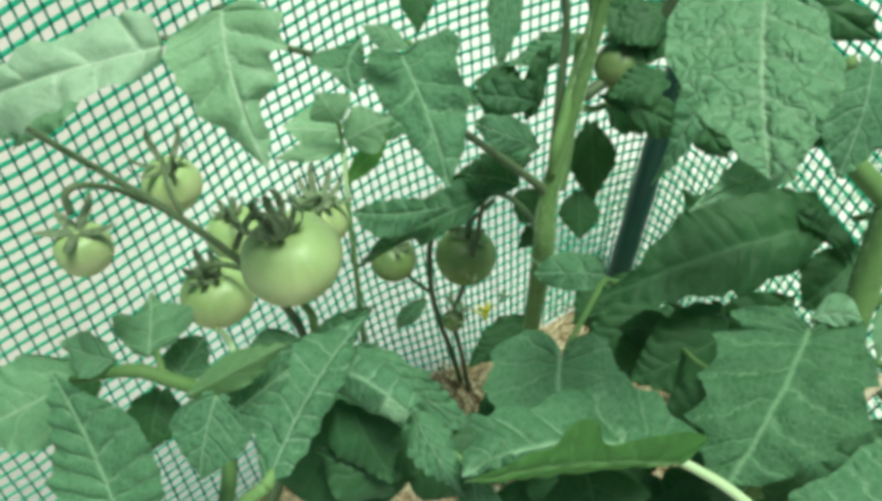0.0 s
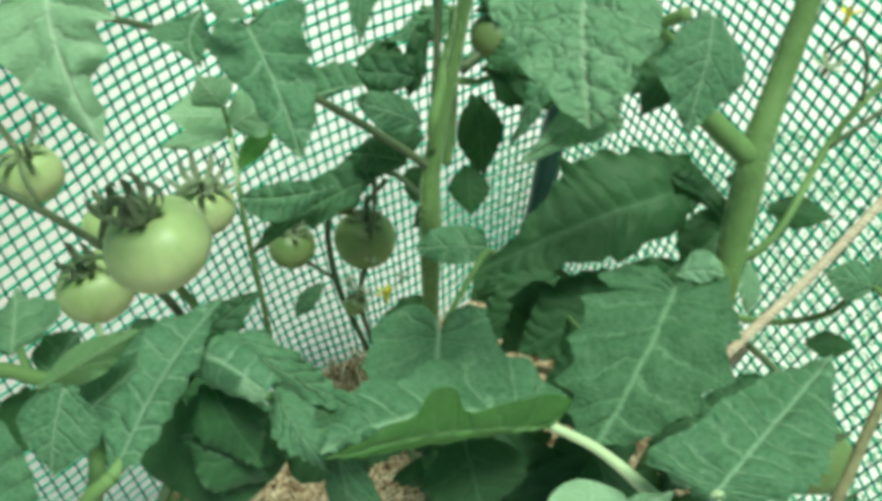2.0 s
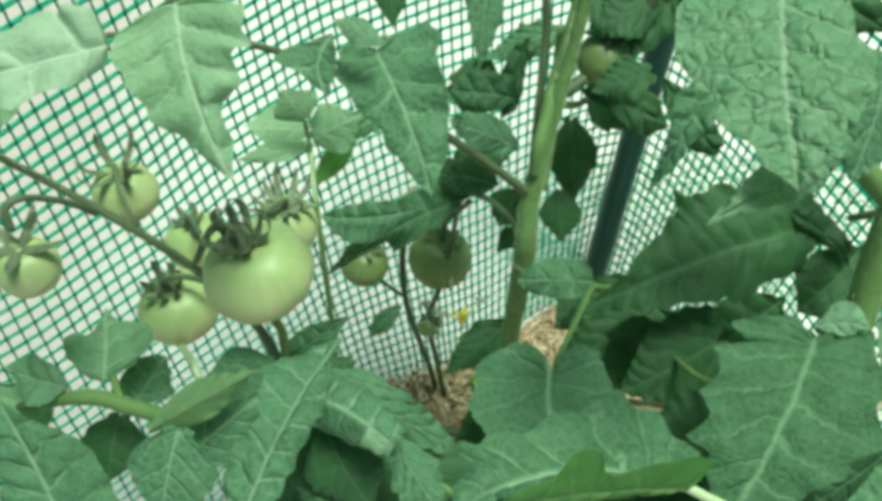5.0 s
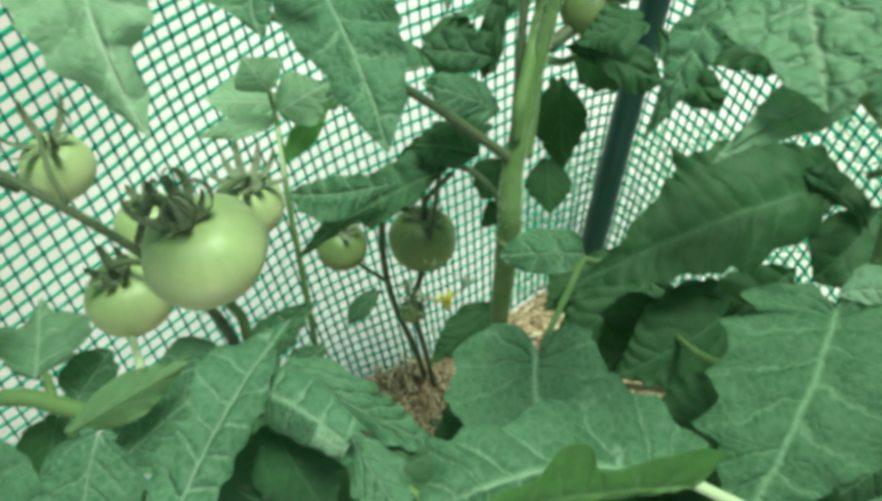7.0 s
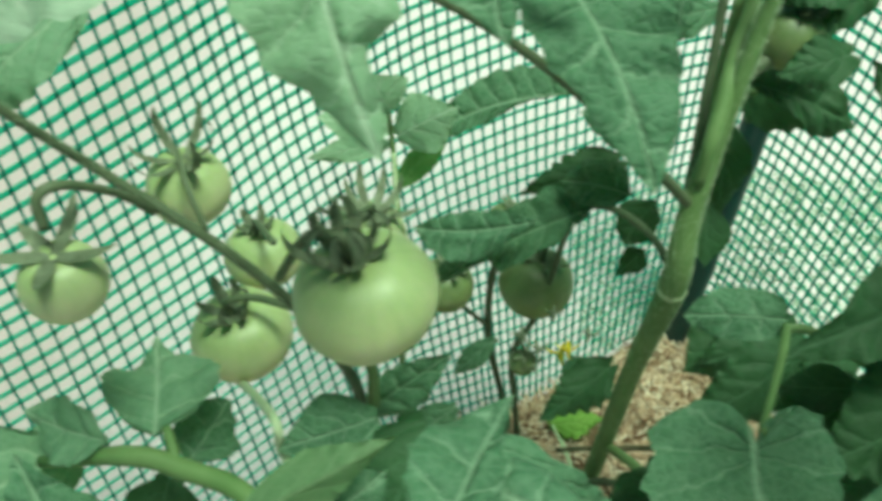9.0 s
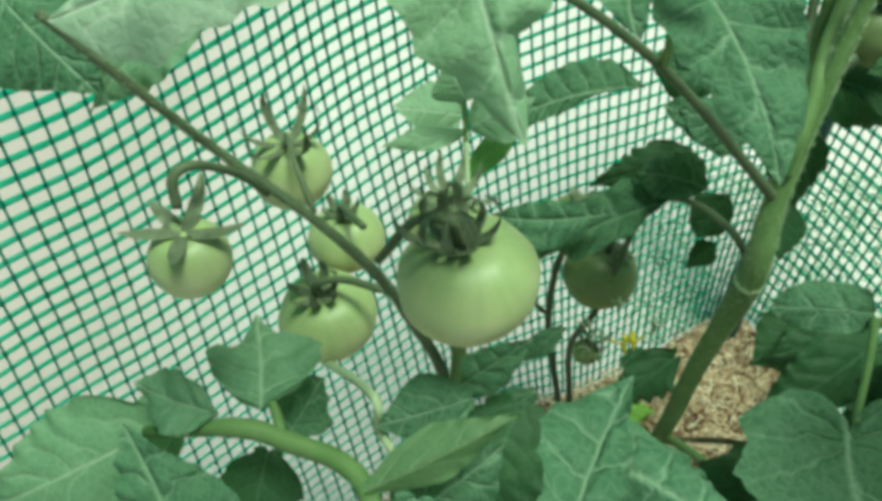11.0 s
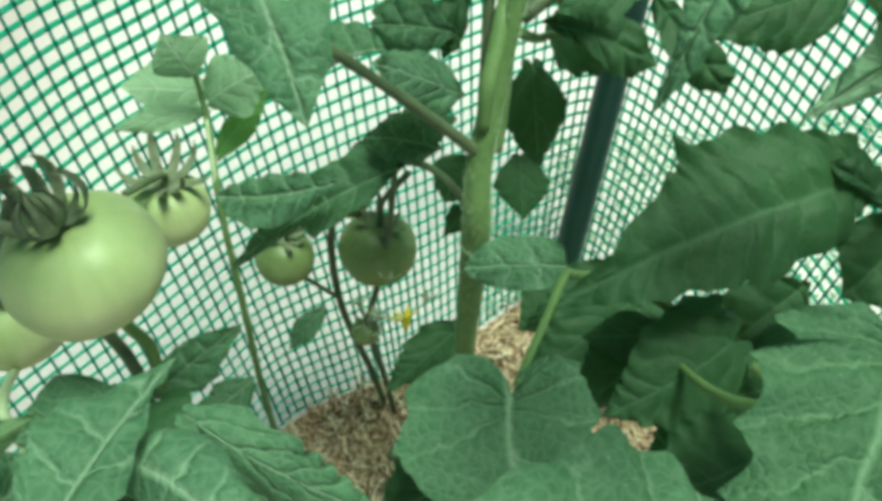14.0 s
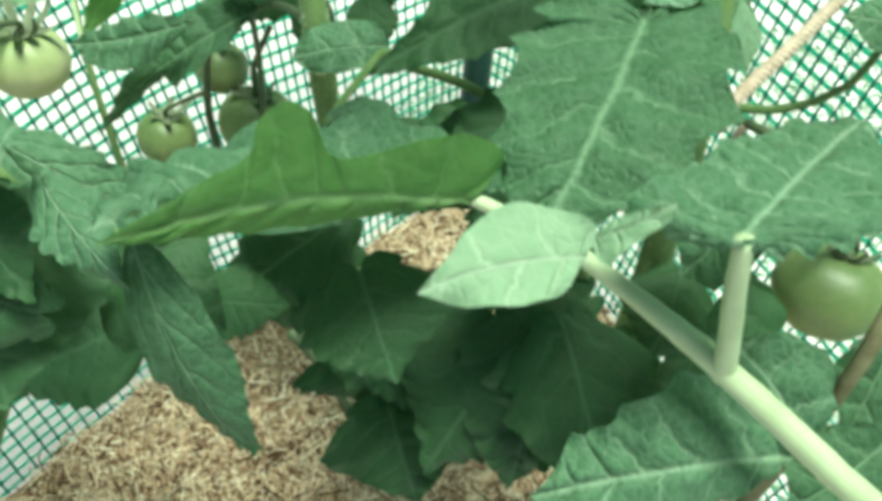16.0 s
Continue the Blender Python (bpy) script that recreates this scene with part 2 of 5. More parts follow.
def spline(points, per=6):
    """Catmull-Rom through the points."""
    p = [Vector(q) for q in points]
    if len(p) < 3:
        return [p[0].lerp(p[-1], i / per) for i in range(per + 1)]
    p = [p[0] * 2 - p[1]] + p + [p[-1] * 2 - p[-2]]
    out = []
    for a, b, c, d in zip(p, p[1:], p[2:], p[3:]):
        for i in range(per):
            t = i / per
            out.append(0.5 * (2 * b + (c - a) * t + (2 * a - 5 * b + 4 * c - d) * t * t + (3 * b - a - 3 * c + d) * t ** 3))
    return out + [p[-2]]


def tube_into(bm, path, radii, sides=8, knobbly=0.0, rng=None):
    """A tapered tube along a path, into bm. radii: one for each end, or one for each point."""
    path = [Vector(q) for q in path]
    n = len(path)
    if len(radii) != n:
        radii = [np.interp(i / (n - 1), np.linspace(0, 1, len(radii)), radii) for i in range(n)]
    up = Vector((0.31, 0.17, 0.93))
    rings = []
    for i, q in enumerate(path):
        d = (path[min(i + 1, n - 1)] - path[max(i - 1, 0)]).normalized()
        a = d.cross(up)
        a = a.normalized() if a.length > 1e-4 else d.orthogonal().normalized()
        b = d.cross(a)
        ring = []
        for k in range(sides):
            r = radii[i] * (1 + (knobbly * rng.uniform(-1, 1) if rng else 0))
            t = 2 * math.pi * k / sides
            ring.append(bm.verts.new(q + (a * math.cos(t) + b * math.sin(t)) * r))
        rings.append(ring)
    for u, v in zip(rings, rings[1:]):
        for k in range(sides):
            bm.faces.new((u[k], u[(k + 1) % sides], v[(k + 1) % sides], v[k]))
    bm.faces.new(rings[0][::-1])
    bm.faces.new(rings[-1])


def stem(name, points, radii, mat, parent, label="", per=6, sides=10, knob=0.04):
    bm = bmesh.new()
    tube_into(bm, spline(points, per), radii, sides, knob, random.Random(len(points) * 7 + int(points[0][0] * 1e4)))
    return part(name, bm, mat, parent, label)


def hairs(name, points, radii, count, parent, seed):
    """Short fine pale hairs standing off a stem, one mesh."""
    rng = random.Random(seed)
    path = spline(points, 8)
    n = len(path)
    verts, faces = [], []
    for _ in range(count):
        u = rng.uniform(0, n - 1.001)
        i = int(u)
        q = path[i].lerp(path[i + 1], u - i)
        d = (path[i + 1] - path[i]).normalized()
        r = float(np.interp(u / (n - 1), np.linspace(0, 1, len(radii)), radii))
        a = d.cross(Vector((0.31, 0.17, 0.93))).normalized()
        out = Matrix.Rotation(rng.uniform(0, 6.283), 3, d) @ a
        root = q + out * r * 0.93
        tip = root + (out + d * rng.uniform(-0.3, 0.4)) * (rng.uniform(0.0008, 0.0019) + r * 0.05)
        side = d.cross(out) * 0.00011
        k = len(verts)
        verts += [root - side, root + side, root + d * 0.00018, tip]
        faces += [(k, k + 1, k + 3), (k + 1, k + 2, k + 3), (k + 2, k, k + 3)]
    me = bpy.data.meshes.new(name)
    me.from_pydata([v[:] for v in verts], [], faces)
    me.materials.append(HAIR)
    ob = new(name, me)
    ob.parent = parent
    ob["label"] = "fine pale stem hairs"
    return ob


# leaf shapes: lobes (one side vein each), depth of lobes, heart-shaped base, fold of the halves, droop, quilting, waviness
SHAPES = {
    "broad": dict(lobes=5, deep=0.17, heart=0.14, foot=0.55, fold=0.16, droop=0.45, quilt=0.0027, wave=0.0045, peak=0.36),
    "lobed": dict(lobes=5, deep=0.28, heart=0.08, foot=0.40, fold=0.24, droop=0.45, quilt=0.0026, wave=0.0050, peak=0.36),
    "oval": dict(lobes=4, deep=0.12, heart=0.05, foot=0.35, fold=0.20, droop=0.35, quilt=0.0009, wave=0.0022, peak=0.42),
    "long": dict(lobes=5, deep=0.32, heart=0.04, foot=0.3, fold=0.35, droop=0.55, quilt=0.0014, wave=0.0035, peak=0.36),
    "fold": dict(lobes=4, deep=0.16, heart=0.05, foot=0.3, fold=0.75, droop=0.3, quilt=0.0012, wave=0.0025, peak=0.42),
}


def leaflet(parent, base, tip, width, normal, shape, mat=None, seed=0, name="leaflet", label="", **over):
    """One leaflet from the base to the tip, width metres across, its upper face towards normal."""
    s = dict(SHAPES[shape])
    s.update(over)
    rng = random.Random(seed * 131 + 7)
    B, T = Vector(base), Vector(tip)
    L = (T - B).length
    ya = (T - B) / L
    na = Vector(normal)
    na = (na - ya * na.dot(ya)).normalized()
    xa = ya.cross(na)
    small = min(1.0, L / 0.07)
    s["quilt"] *= 0.35 * small
    s["wave"] *= small
    nu, nv = (66, 24) if L > 0.045 else (40, 14)
    ph = [rng.uniform(0, 6.28) for _ in range(6)]
    skew = [rng.uniform(-0.04, 0.04) for _ in range(2)]
    lobes, shift = s["lobes"], rng.uniform(0.0, 0.6)
    uneven = [rng.uniform(0.45, 1.35) for _ in range(24)]
    bm = bmesh.new()
    uvl = bm.loops.layers.uv.new("UVMap")

    def vein_count(u, av, w, sd):
        u += 0.05 * (math.sin(6.3 * u + ph[4] + 1.7 * sd) + 0.5 * math.sin(14.0 * u + ph[5] - 2.3 * sd))
        return (u - 0.40 * av * w) * lobes + shift + 0.30 * sd

    def tooth(f):
        f = f / 0.28 if f < 0.28 else (1 - f) / 0.72
        return f * f * (3 - 2 * f)

    grid, across = [], []
    for i in range(nu + 1):
        u = i / nu
        w = math.sin(math.pi * u ** (math.log(0.5) / math.log(s["peak"]))) ** 0.8 if 0 < u < 1 else 0.0
        w *= 1.0 - 0.45 * (max(0.0, u - 0.45) / 0.55) ** 1.3
        w = max(w, s["foot"] * (1 - u) ** 2.5, 0.012)
        across.append(w)
        row = []
        for j in range(nv + 1):
            v = -1 + 2 * j / nv
            av = abs(v)
            sd = 1 if v > 0 else -1
            edge_at = vein_count(u, 1.0, w, sd)
            k = int(math.floor(edge_at)) * 2 + (1 if sd > 0 else 0)
            ends = min(1.0, u * 7) * min(1.0, (1 - u) * 7)
            lobe = 1.0 - 0.62 * s["deep"] * uneven[k % 24] * tooth(edge_at % 1.0) * ends
            lobe -= (0.010 + 0.035 * s["deep"]) * uneven[(k + 7) % 24] ** 2 * tooth((edge_at * 2) % 1.0) * ends
            x = v * w * width * 0.56 * (1 + (lobe - 1) * av ** 1.6)
            lap = 0.95 * math.sin(math.pi * av ** 0.8) ** 0.9 + 0.3 * av
            y = u * L - s["heart"] * L * (1 - u) ** 2.4 * lap + 0.10 * L * av ** 2 * u * (1 - u)
            y *= 1 + skew[1] * v
            z = -abs(x) * math.tan(s["fold"])
            f = vein_count(u, av, w, sd) % 1.0
            z += s["quilt"] * 1.3 * math.sin(math.pi * f) ** 0.6 * min(1.0, 4 * av) * (1 - av ** 6)
            z += s["quilt"] * 0.8 * noise.noise(Vector((x * 140, y * 140, seed * 3.1)))
            z += s["wave"] * av ** 2.5 * math.sin(9.0 * u + ph[0] + sd * ph[1]) + s["wave"] * 0.6 * av * math.sin(4.0 * u + ph[2] + 2 * sd)
            z += s["wave"] * 0.5 * av ** 4 * math.sin(edge_at * 6.28 + ph[3])
            dr = s["droop"]
            # bend along the length, keeping base and tip in place
            if abs(dr) > 1e-3:
                R = L / (2 * math.sin(dr))
                a = (y / L - 0.5) * 2 * dr
                y, z = L / 2 + (R + z) * math.sin(a), (R + z) * math.cos(a) - R * math.cos(dr)
            row.append(bm.verts.new(B + xa * x + ya * y + na * z))
        grid.append(row)
    for i in range(nu):
        for j in range(nv):
            sd = 1 if j >= nv // 2 else -1
            f = bm.faces.new((grid[i][j], grid[i][j + 1], grid[i + 1][j + 1], grid[i + 1][j]))
            for lp, (ii, jj) in zip(f.loops, ((i, j), (i, j + 1), (i + 1, j + 1), (i + 1, j))):
                v = -1 + 2 * jj / nv
                lp[uvl].uv = (0.5 + 0.5 * v * across[ii], vein_count(ii / nu, abs(v), across[ii], sd) + 4.0)
    return part(name, bm, mat or LEAF, parent, label)


def blade(parent, base, tip, normal, left, right, mat=None, seed=0, name="leaflet", label="", droop=0.2, deep=0.0, quilt=0.0019, wave=0.0036, fold=0.10, teeth=1.0, veins=0):
    """One leaflet whose lobes are given one by one: left and right list the lobe ends from the base to the tip, in millimetres
    along the midrib, out from it and above it. Side veins run from the midrib to the edge."""
    rng = random.Random(seed * 57 + 3)
    B, T = Vector(base), Vector(tip)
    L = (T - B).length
    ya = (T - B) / L
    na = Vector(normal)
    na = (na - ya * na.dot(ya)).normalized()
    xa = ya.cross(na)
    nu, nv = (72, 13) if L > 0.045 else (44, 9)
    small = min(1.0, L / 0.07)
    ph = [rng.uniform(0, 6.28) for _ in range(6)]
    sides = []
    for sgn, tips in ((-1, left), (1, right)):
        ends = [Vector((q[1] / 1000 * sgn, q[0] / 1000, (q[2] if len(q) > 2 else 0) / 1000)) for q in tips]
        pts = [Vector((0, 0, 0))]
        for a, b in zip([None] + ends, ends + [None]):
            if deep and a is not None and b is not None:
                notch = a.lerp(b, rng.uniform(0.42, 0.62))
                notch = notch.lerp(Vector((0, notch.y, notch.z)), deep * rng.uniform(0.6, 1.4))
                pts.append(notch)
            if b is not None:
                pts.append(b)
        pts.append(Vector((0, L, 0)))
        curve = spline(pts, 16)
        n = len(ends)
        at_ = [0.0] + [(k + 1) / (n + 1) for k in range(n)] + [1.0]
        # parameter of each control point: lobe ends on the veins, notches halfway
        knots = [0.0] + [v for k in range(n) for v in ((at_[k + 1], 0.5 * (at_[k + 1] + at_[k + 2])) if deep and k < n - 1 else (at_[k + 1],))] + [1.0]
        rise = [0.0]
        for e in ends:
            rise.append(min(max(e.y - 0.5 * abs(e.x), rise[-1] + 0.02 * L, 0.01 * L), 0.94 * L))
        rise.append(L)
        veins = veins or max(4, round(L / 0.0125))
        sides.append((sgn, curve, knots, at_, rise, n))

    def edge(side, s):
        _, curve, knots, _, _, _ = side
        u = float(np.interp(s, knots, range(len(knots)))) * 16
        i = min(int(u), len(curve) - 2)
        return curve[i].lerp(curve[i + 1], u - i)

    bow = 0.0
    for s in (0.4, 0.55, 0.7):
        bow += 0.2 * (edge(sides[0], s).x + edge(sides[1], s).x) * 0.5
    reach = max(abs(edge(sd, s / 20).x) for sd in sides for s in range(21)) + 1e-6
    bm = bmesh.new()
    uvl = bm.loops.layers.uv.new("UVMap")

    def bent(p):
        x, y, z = p
        if abs(droop) > 1e-3:
            R = L / (2 * math.sin(droop))
            a = (y / L - 0.5) * 2 * droop
            y, z = L / 2 + (R + z) * math.sin(a), (R + z) * math.cos(a) - R * math.cos(droop)
        return bm.verts.new(B + xa * x + ya * y + na * z)

    spine = []
    for i in range(nu + 1):
        s = i / nu
        y = 0.5 * sum(float(np.interp(s, sd[3], sd[4])) for sd in sides)
        spine.append(Vector((bow * 4 * (y / L) * (1 - y / L), y, 0)))
    middle = [bent(p) for p in spine]
    for sd in sides:
        sgn, n = sd[0], sd[5]
        grid, uvs = [], []
        for i in range(nu + 1):
            s = i / nu
            c, m = edge(sd, s), spine[i]
            count = s * veins + 0.35 * sgn + 0.10 * math.sin(9 * s + ph[4] + sgn)
            taper = min(1.0, s * 8) * min(1.0, (1 - s) * 8)
            bite = 0.10 * teeth * abs(math.sin(math.pi * count + ph[1])) ** 0.6 + 0.07 * teeth * noise.noise(Vector((s * 19, seed * 1.7, sgn)))
            c = c.lerp(m, max(0.0, bite) * taper)
            row, uv = [middle[i]], [(0.5, count + 4)]
            for j in range(1, nv + 1):
                v = j / nv
                p = m.lerp(c, v)
                p.y -= 0.06 * (c - m).length * math.sin(math.pi * v) * (1 - 0.5 * s)
                f = (count - 0.10 * math.sin(math.pi * v)) % 1.0
                z = c.z * v ** 1.4 - abs(p.x - m.x) * math.tan(fold) * (1 - v) * 1.2
                z += quilt * small * 1.3 * math.sin(math.pi * f) ** 0.6 * min(1.0, 4 * v) * (1 - v ** 5) * min(1.0, 6 * (1 - s))
                z += quilt * small * noise.noise(Vector((p.x * 105, p.y * 105, seed * 3.1))) * min(1.0, 3 * v)
                z += wave * small * 1.1 * noise.noise(Vector((p.x * 38 + seed, p.y * 38, seed * 2.3))) * min(1.0, 2.5 * v) * taper
                z += wave * small * v ** 2.5 * (math.sin(8.0 * s + ph[0] + sgn * ph[1]) + 0.5 * math.sin(count * 6.28 + ph[3])) * taper
                row.append(bent((p.x, p.y, z)))
                uv.append((0.5 + sgn * 0.5 * abs(p.x - m.x) / reach, count + 4 - 0.10 * math.sin(math.pi * v)))
            grid.append(row)
            uvs.append(uv)
        for i in range(nu):
            for j in range(nv):
                ring = ((i, j), (i, j + 1), (i + 1, j + 1), (i + 1, j))
                ring = ring if sgn > 0 else ring[::-1]
                f = bm.faces.new([grid[a][b] for a, b in ring])
                for lp, (a, b) in zip(f.loops, ring):
                    lp[uvl].uv = uvs[a][b]
    return part(name, bm, mat or LEAF, parent, label)


def curled(parent, points, radii, arc, facing, mat, seed=0, name="leaflet", label=""):
    """A leaflet rolled into an open tube along a line; its back is turned towards facing."""
    path = spline(points, 8)
    n, m = len(path), 20
    bm = bmesh.new()
    uvl = bm.loops.layers.uv.new("UVMap")
    rows = []
    for i, q in enumerate(path):
        u = i / (n - 1)
        d = (path[min(i + 1, n - 1)] - path[max(i - 1, 0)]).normalized()
        f = Vector(facing)
        f = (f - d * f.dot(d)).normalized()
        side = d.cross(f)
        r = float(np.interp(u, np.linspace(0, 1, len(radii)), radii))
        row = []
        for k in range(m + 1):
            a = (k / m - 0.5) * arc * (1 + 0.12 * math.sin(7 * u + seed))
            rr = r * (1 + 0.16 * noise.noise(Vector((u * 4, a * 1.3, seed))) + 0.05 * math.sin(11 * u + 2.2 * a))
            row.append(bm.verts.new(q + (f * math.cos(a) + side * math.sin(a)) * rr))
        rows.append(row)
    for i in range(n - 1):
        for k in range(m):
            face = bm.faces.new((rows[i][k], rows[i][k + 1], rows[i + 1][k + 1], rows[i + 1][k]))
            for lp, (a, b) in zip(face.loops, ((i, k), (i, k + 1), (i + 1, k + 1), (i + 1, k))):
                lp[uvl].uv = (0.25 + 0.6 * b / m, 5.0 * a / (n - 1) + 1.2 * abs(b / m - 0.4))
    return part(name, bm, mat, parent, label)


def frame_from(up):
    z = Vector(up).normalized()
    x = z.orthogonal().normalized()
    return Matrix((x, z.cross(x), z)).transposed().to_4x4()


def tomato(parent, centre, radius, up, squash=0.86, mat=None, ribs=5, rib_depth=0.04, sepals=6, sepal_len=0.9, curl=1.2, stalk=None, seed=0, label="", sepal_width=0.0034):
    """A ribbed unripe tomato with its calyx and short stalk, stalk end towards up."""
    rng = random.Random(seed + 400)
    m = Matrix.Translation(centre) @ frame_from(up) @ Matrix.Rotation(rng.uniform(0, 6), 4, 'Z')
    bm = bmesh.new()
    rings, seg = 22, 40
    rows = []
    for i in range(rings + 1):
        a = -math.pi / 2 + math.pi * i / rings
        row = []
        for k in range(seg):
            t = 2 * math.pi * k / seg
            top = max(0.0, math.sin(a))
            rib = 1 + rib_depth * (math.cos(ribs * t + 0.6 * math.sin(2 * t)) - 0.4) * (0.25 + top) * math.cos(a)
            r = math.cos(a) ** 0.92 * rib if abs(a) < math.pi / 2 - 1e-6 else 0.0
            h = math.sin(a) * squash * (1 + 0.02 * math.cos(t + seed))
            h -= 0.16 * math.exp(-(r / 0.34) ** 2) * (1 if a > 0 else -0.25)
            row.append(bm.verts.new(m @ (Vector((r * math.cos(t), r * math.sin(t), h)) * radius)))
        rows.append(row)
    for a, b in zip(rows, rows[1:]):
        for k in range(seg):
            bm.faces.new((a[k], a[(k + 1) % seg], b[(k + 1) % seg], b[k]))
    bmesh.ops.remove_doubles(bm, verts=rows[0] + rows[-1], dist=1e-6)
    body = part("tomato", bm, mat or TOMATO, parent, label)
    # calyx: narrow curled sepals
    bm = bmesh.new()
    z0 = (squash - 0.15) * radius
    for k in range(sepals):
        t0 = 2 * math.pi * (k + rng.uniform(-0.2, 0.2)) / sepals
        ln = radius * sepal_len * rng.uniform(0.8, 1.2)
        cu = curl * rng.uniform(0.75, 1.25)
        tw = rng.uniform(-0.5, 0.5)
        prev = None
        n = 9
        px_, pz_, ang = 0.08 * radius, z0 + 0.03 * radius, rng.uniform(-0.1, 0.25)
        for i in range(n + 1):
            u = i / n
            w = min(0.22 * radius if sepal_width > 0.0034 else 0.135 * radius, sepal_width) * (math.sin(math.pi * (0.18 + 0.82 * u)) ** 0.8 if u < 1 else 0.02) * (0.9 if i else 0.7)
            dz = 0.25 * w
            tt = t0 + tw * u * 0.5
            c, s_ = math.cos(tt), math.sin(tt)
            mid = Vector((px_ * c, px_ * s_, pz_))
            sidev = Vector((-s_, c, 0))
            row = [bm.verts.new(m @ (mid - sidev * w + Vector((0, 0, dz)))), bm.verts.new(m @ (mid + Vector((0, 0, -dz * 0.3)))), bm.verts.new(m @ (mid + sidev * w + Vector((0, 0, dz))))]
            if prev:
                for j in range(2):
                    bm.faces.new((prev[j], prev[j + 1], row[j + 1], row[j]))
            prev = row
            ang += cu / n * (0.6 + 0.8 * u)
            px_ += math.cos(ang) * ln / n
            pz_ += math.sin(ang) * ln / n
    bmesh.ops.solidify(bm, geom=bm.faces[:], thickness=0.0007)
    part("calyx", bm, SEPAL, body, "dark green curled calyx")
    if stalk:
        bm = bmesh.new()
        p0 = m @ Vector((0, 0, z0))
        p1 = m @ Vector((0, 0, z0 + 0.35 * radius))
        pts = [p0, p1] + [Vector(q) for q in stalk]
        tube_into(bm, spline(pts, 6), [radius * 0.09, radius * 0.075, 0.0022], 8)
        part("fruit_stalk", bm, STEM_DARK, body)
    return body

# ---------------- ground and net ----------------


def ground_material():
    """Pale concrete, greyer and pinker towards the left."""
    def build(nt, bsdf):
        tc = nt.nodes.new("ShaderNodeTexCoord")
        sep = nt.nodes.new("ShaderNodeSeparateXYZ")
        nt.links.new(tc.outputs["Object"], sep.inputs[0])
        left_to_right = math_node(nt, 'MULTIPLY', math_node(nt, 'ADD', sep.outputs[0], 0.50), 4.5)
        left_to_right = math_node(nt, 'ADD', left_to_right, math_node(nt, 'SUBTRACT', noise_of(nt, 6.0, 5.0), 0.5), True)
        col = mix(nt, left_to_right, (0.50, 0.42, 0.425), (0.82, 0.76, 0.79))
        col = mix(nt, math_node(nt, 'MULTIPLY', noise_of(nt, 3.0, 6.0), 0.35), col, (0.52, 0.44, 0.45))
        col = mix(nt, math_node(nt, 'MULTIPLY', noise_of(nt, 90.0, 4.0), 0.45), col, (0.52, 0.45, 0.45))
        nt.links.new(col, bsdf.inputs["Base Color"])
        bump(nt, bsdf, noise_of(nt, 160.0, 5.0), 0.4, 0.003)
    return material("pale_concrete", build, 0.85, 0.2)


def soil_material():
    def build(nt, bsdf):
        col = ramp(nt, noise_of(nt, 60.0, 6.0, 0.7), [(0.3, (0.19, 0.12, 0.07)), (0.55, (0.47, 0.33, 0.21)), (0.75, (0.66, 0.50, 0.33))])
        nt.links.new(col, bsdf.inputs["Base Color"])
        bump(nt, bsdf, noise_of(nt, 220.0, 6.0, 0.7), 0.9, 0.006)
    return material("mulched_soil", build, 0.95, 0.1)


# one sheet out to the horizon
bm = bmesh.new()
bmesh.ops.create_grid(bm, x_segments=40, y_segments=40, size=400.0)
ground = part("ground", bm, ground_material(), None)
ground.location = (0, 0, -0.02)
tagged(ground, "pale weathered concrete paving around the planting bed", "ground", kind="structure")

# the net, from right front round the back to left front: plan at the foot and at 0.3 m
NET_FOOT = [(0.38, -0.30), (0.41, -0.05), (0.40, 0.17), (0.36, 0.36), (0.305, 0.50), (0.242, 0.610), (0.185, 0.592), (0.075, 0.520), (0.0, 0.492), (-0.06, 0.470), (-0.10, 0.43), (-0.15, 0.385), (-0.20, 0.345), (-0.26, 0.295), (-0.33, 0.235), (-0.43, 0.10), (-0.46, -0.25)]
NET_PLAN = [(0.40, -0.30), (0.455, -0.05), (0.465, 0.18), (0.43, 0.40), (0.37, 0.58), (0.288, 0.728), (0.20, 0.735), (0.06, 0.675), (-0.05, 0.608), (-0.112, 0.555), (-0.158, 0.508), (-0.199, 0.460), (-0.239, 0.417), (-0.283, 0.370), (-0.352, 0.308), (-0.47, 0.17), (-0.50, -0.25)]
NET_MID = Vector((0.08, 0.25, 0))
CELL, NET_TOP = 0.0116, 0.95


def resample(points, step):
    pts = spline(points, 24)
    out, left = [pts[0]], step
    for a, b in zip(pts, pts[1:]):
        d = (b - a).length
        at_ = 0.0
        while d - at_ >= left:
            at_ += left
            out.append(a.lerp(b, at_ / d))
            left = step
        left -= d - at_
    return out


def even_pairs(step):
    """Pairs of foot and 0.3 m points, evenly spaced along the higher line."""
    low, high = spline([(x, y, 0) for x, y in NET_FOOT], 24), spline([(x, y, 0) for x, y in NET_PLAN], 24)
    out, left = [(low[0], high[0])], step
    for a, b, c, e in zip(high, high[1:], low, low[1:]):
        d = (b - a).length
        at_ = 0.0
        while d - at_ >= left:
            at_ += left
            out.append((c.lerp(e, at_ / d), a.lerp(b, at_ / d)))
            left = step
        left -= d - at_
    return out


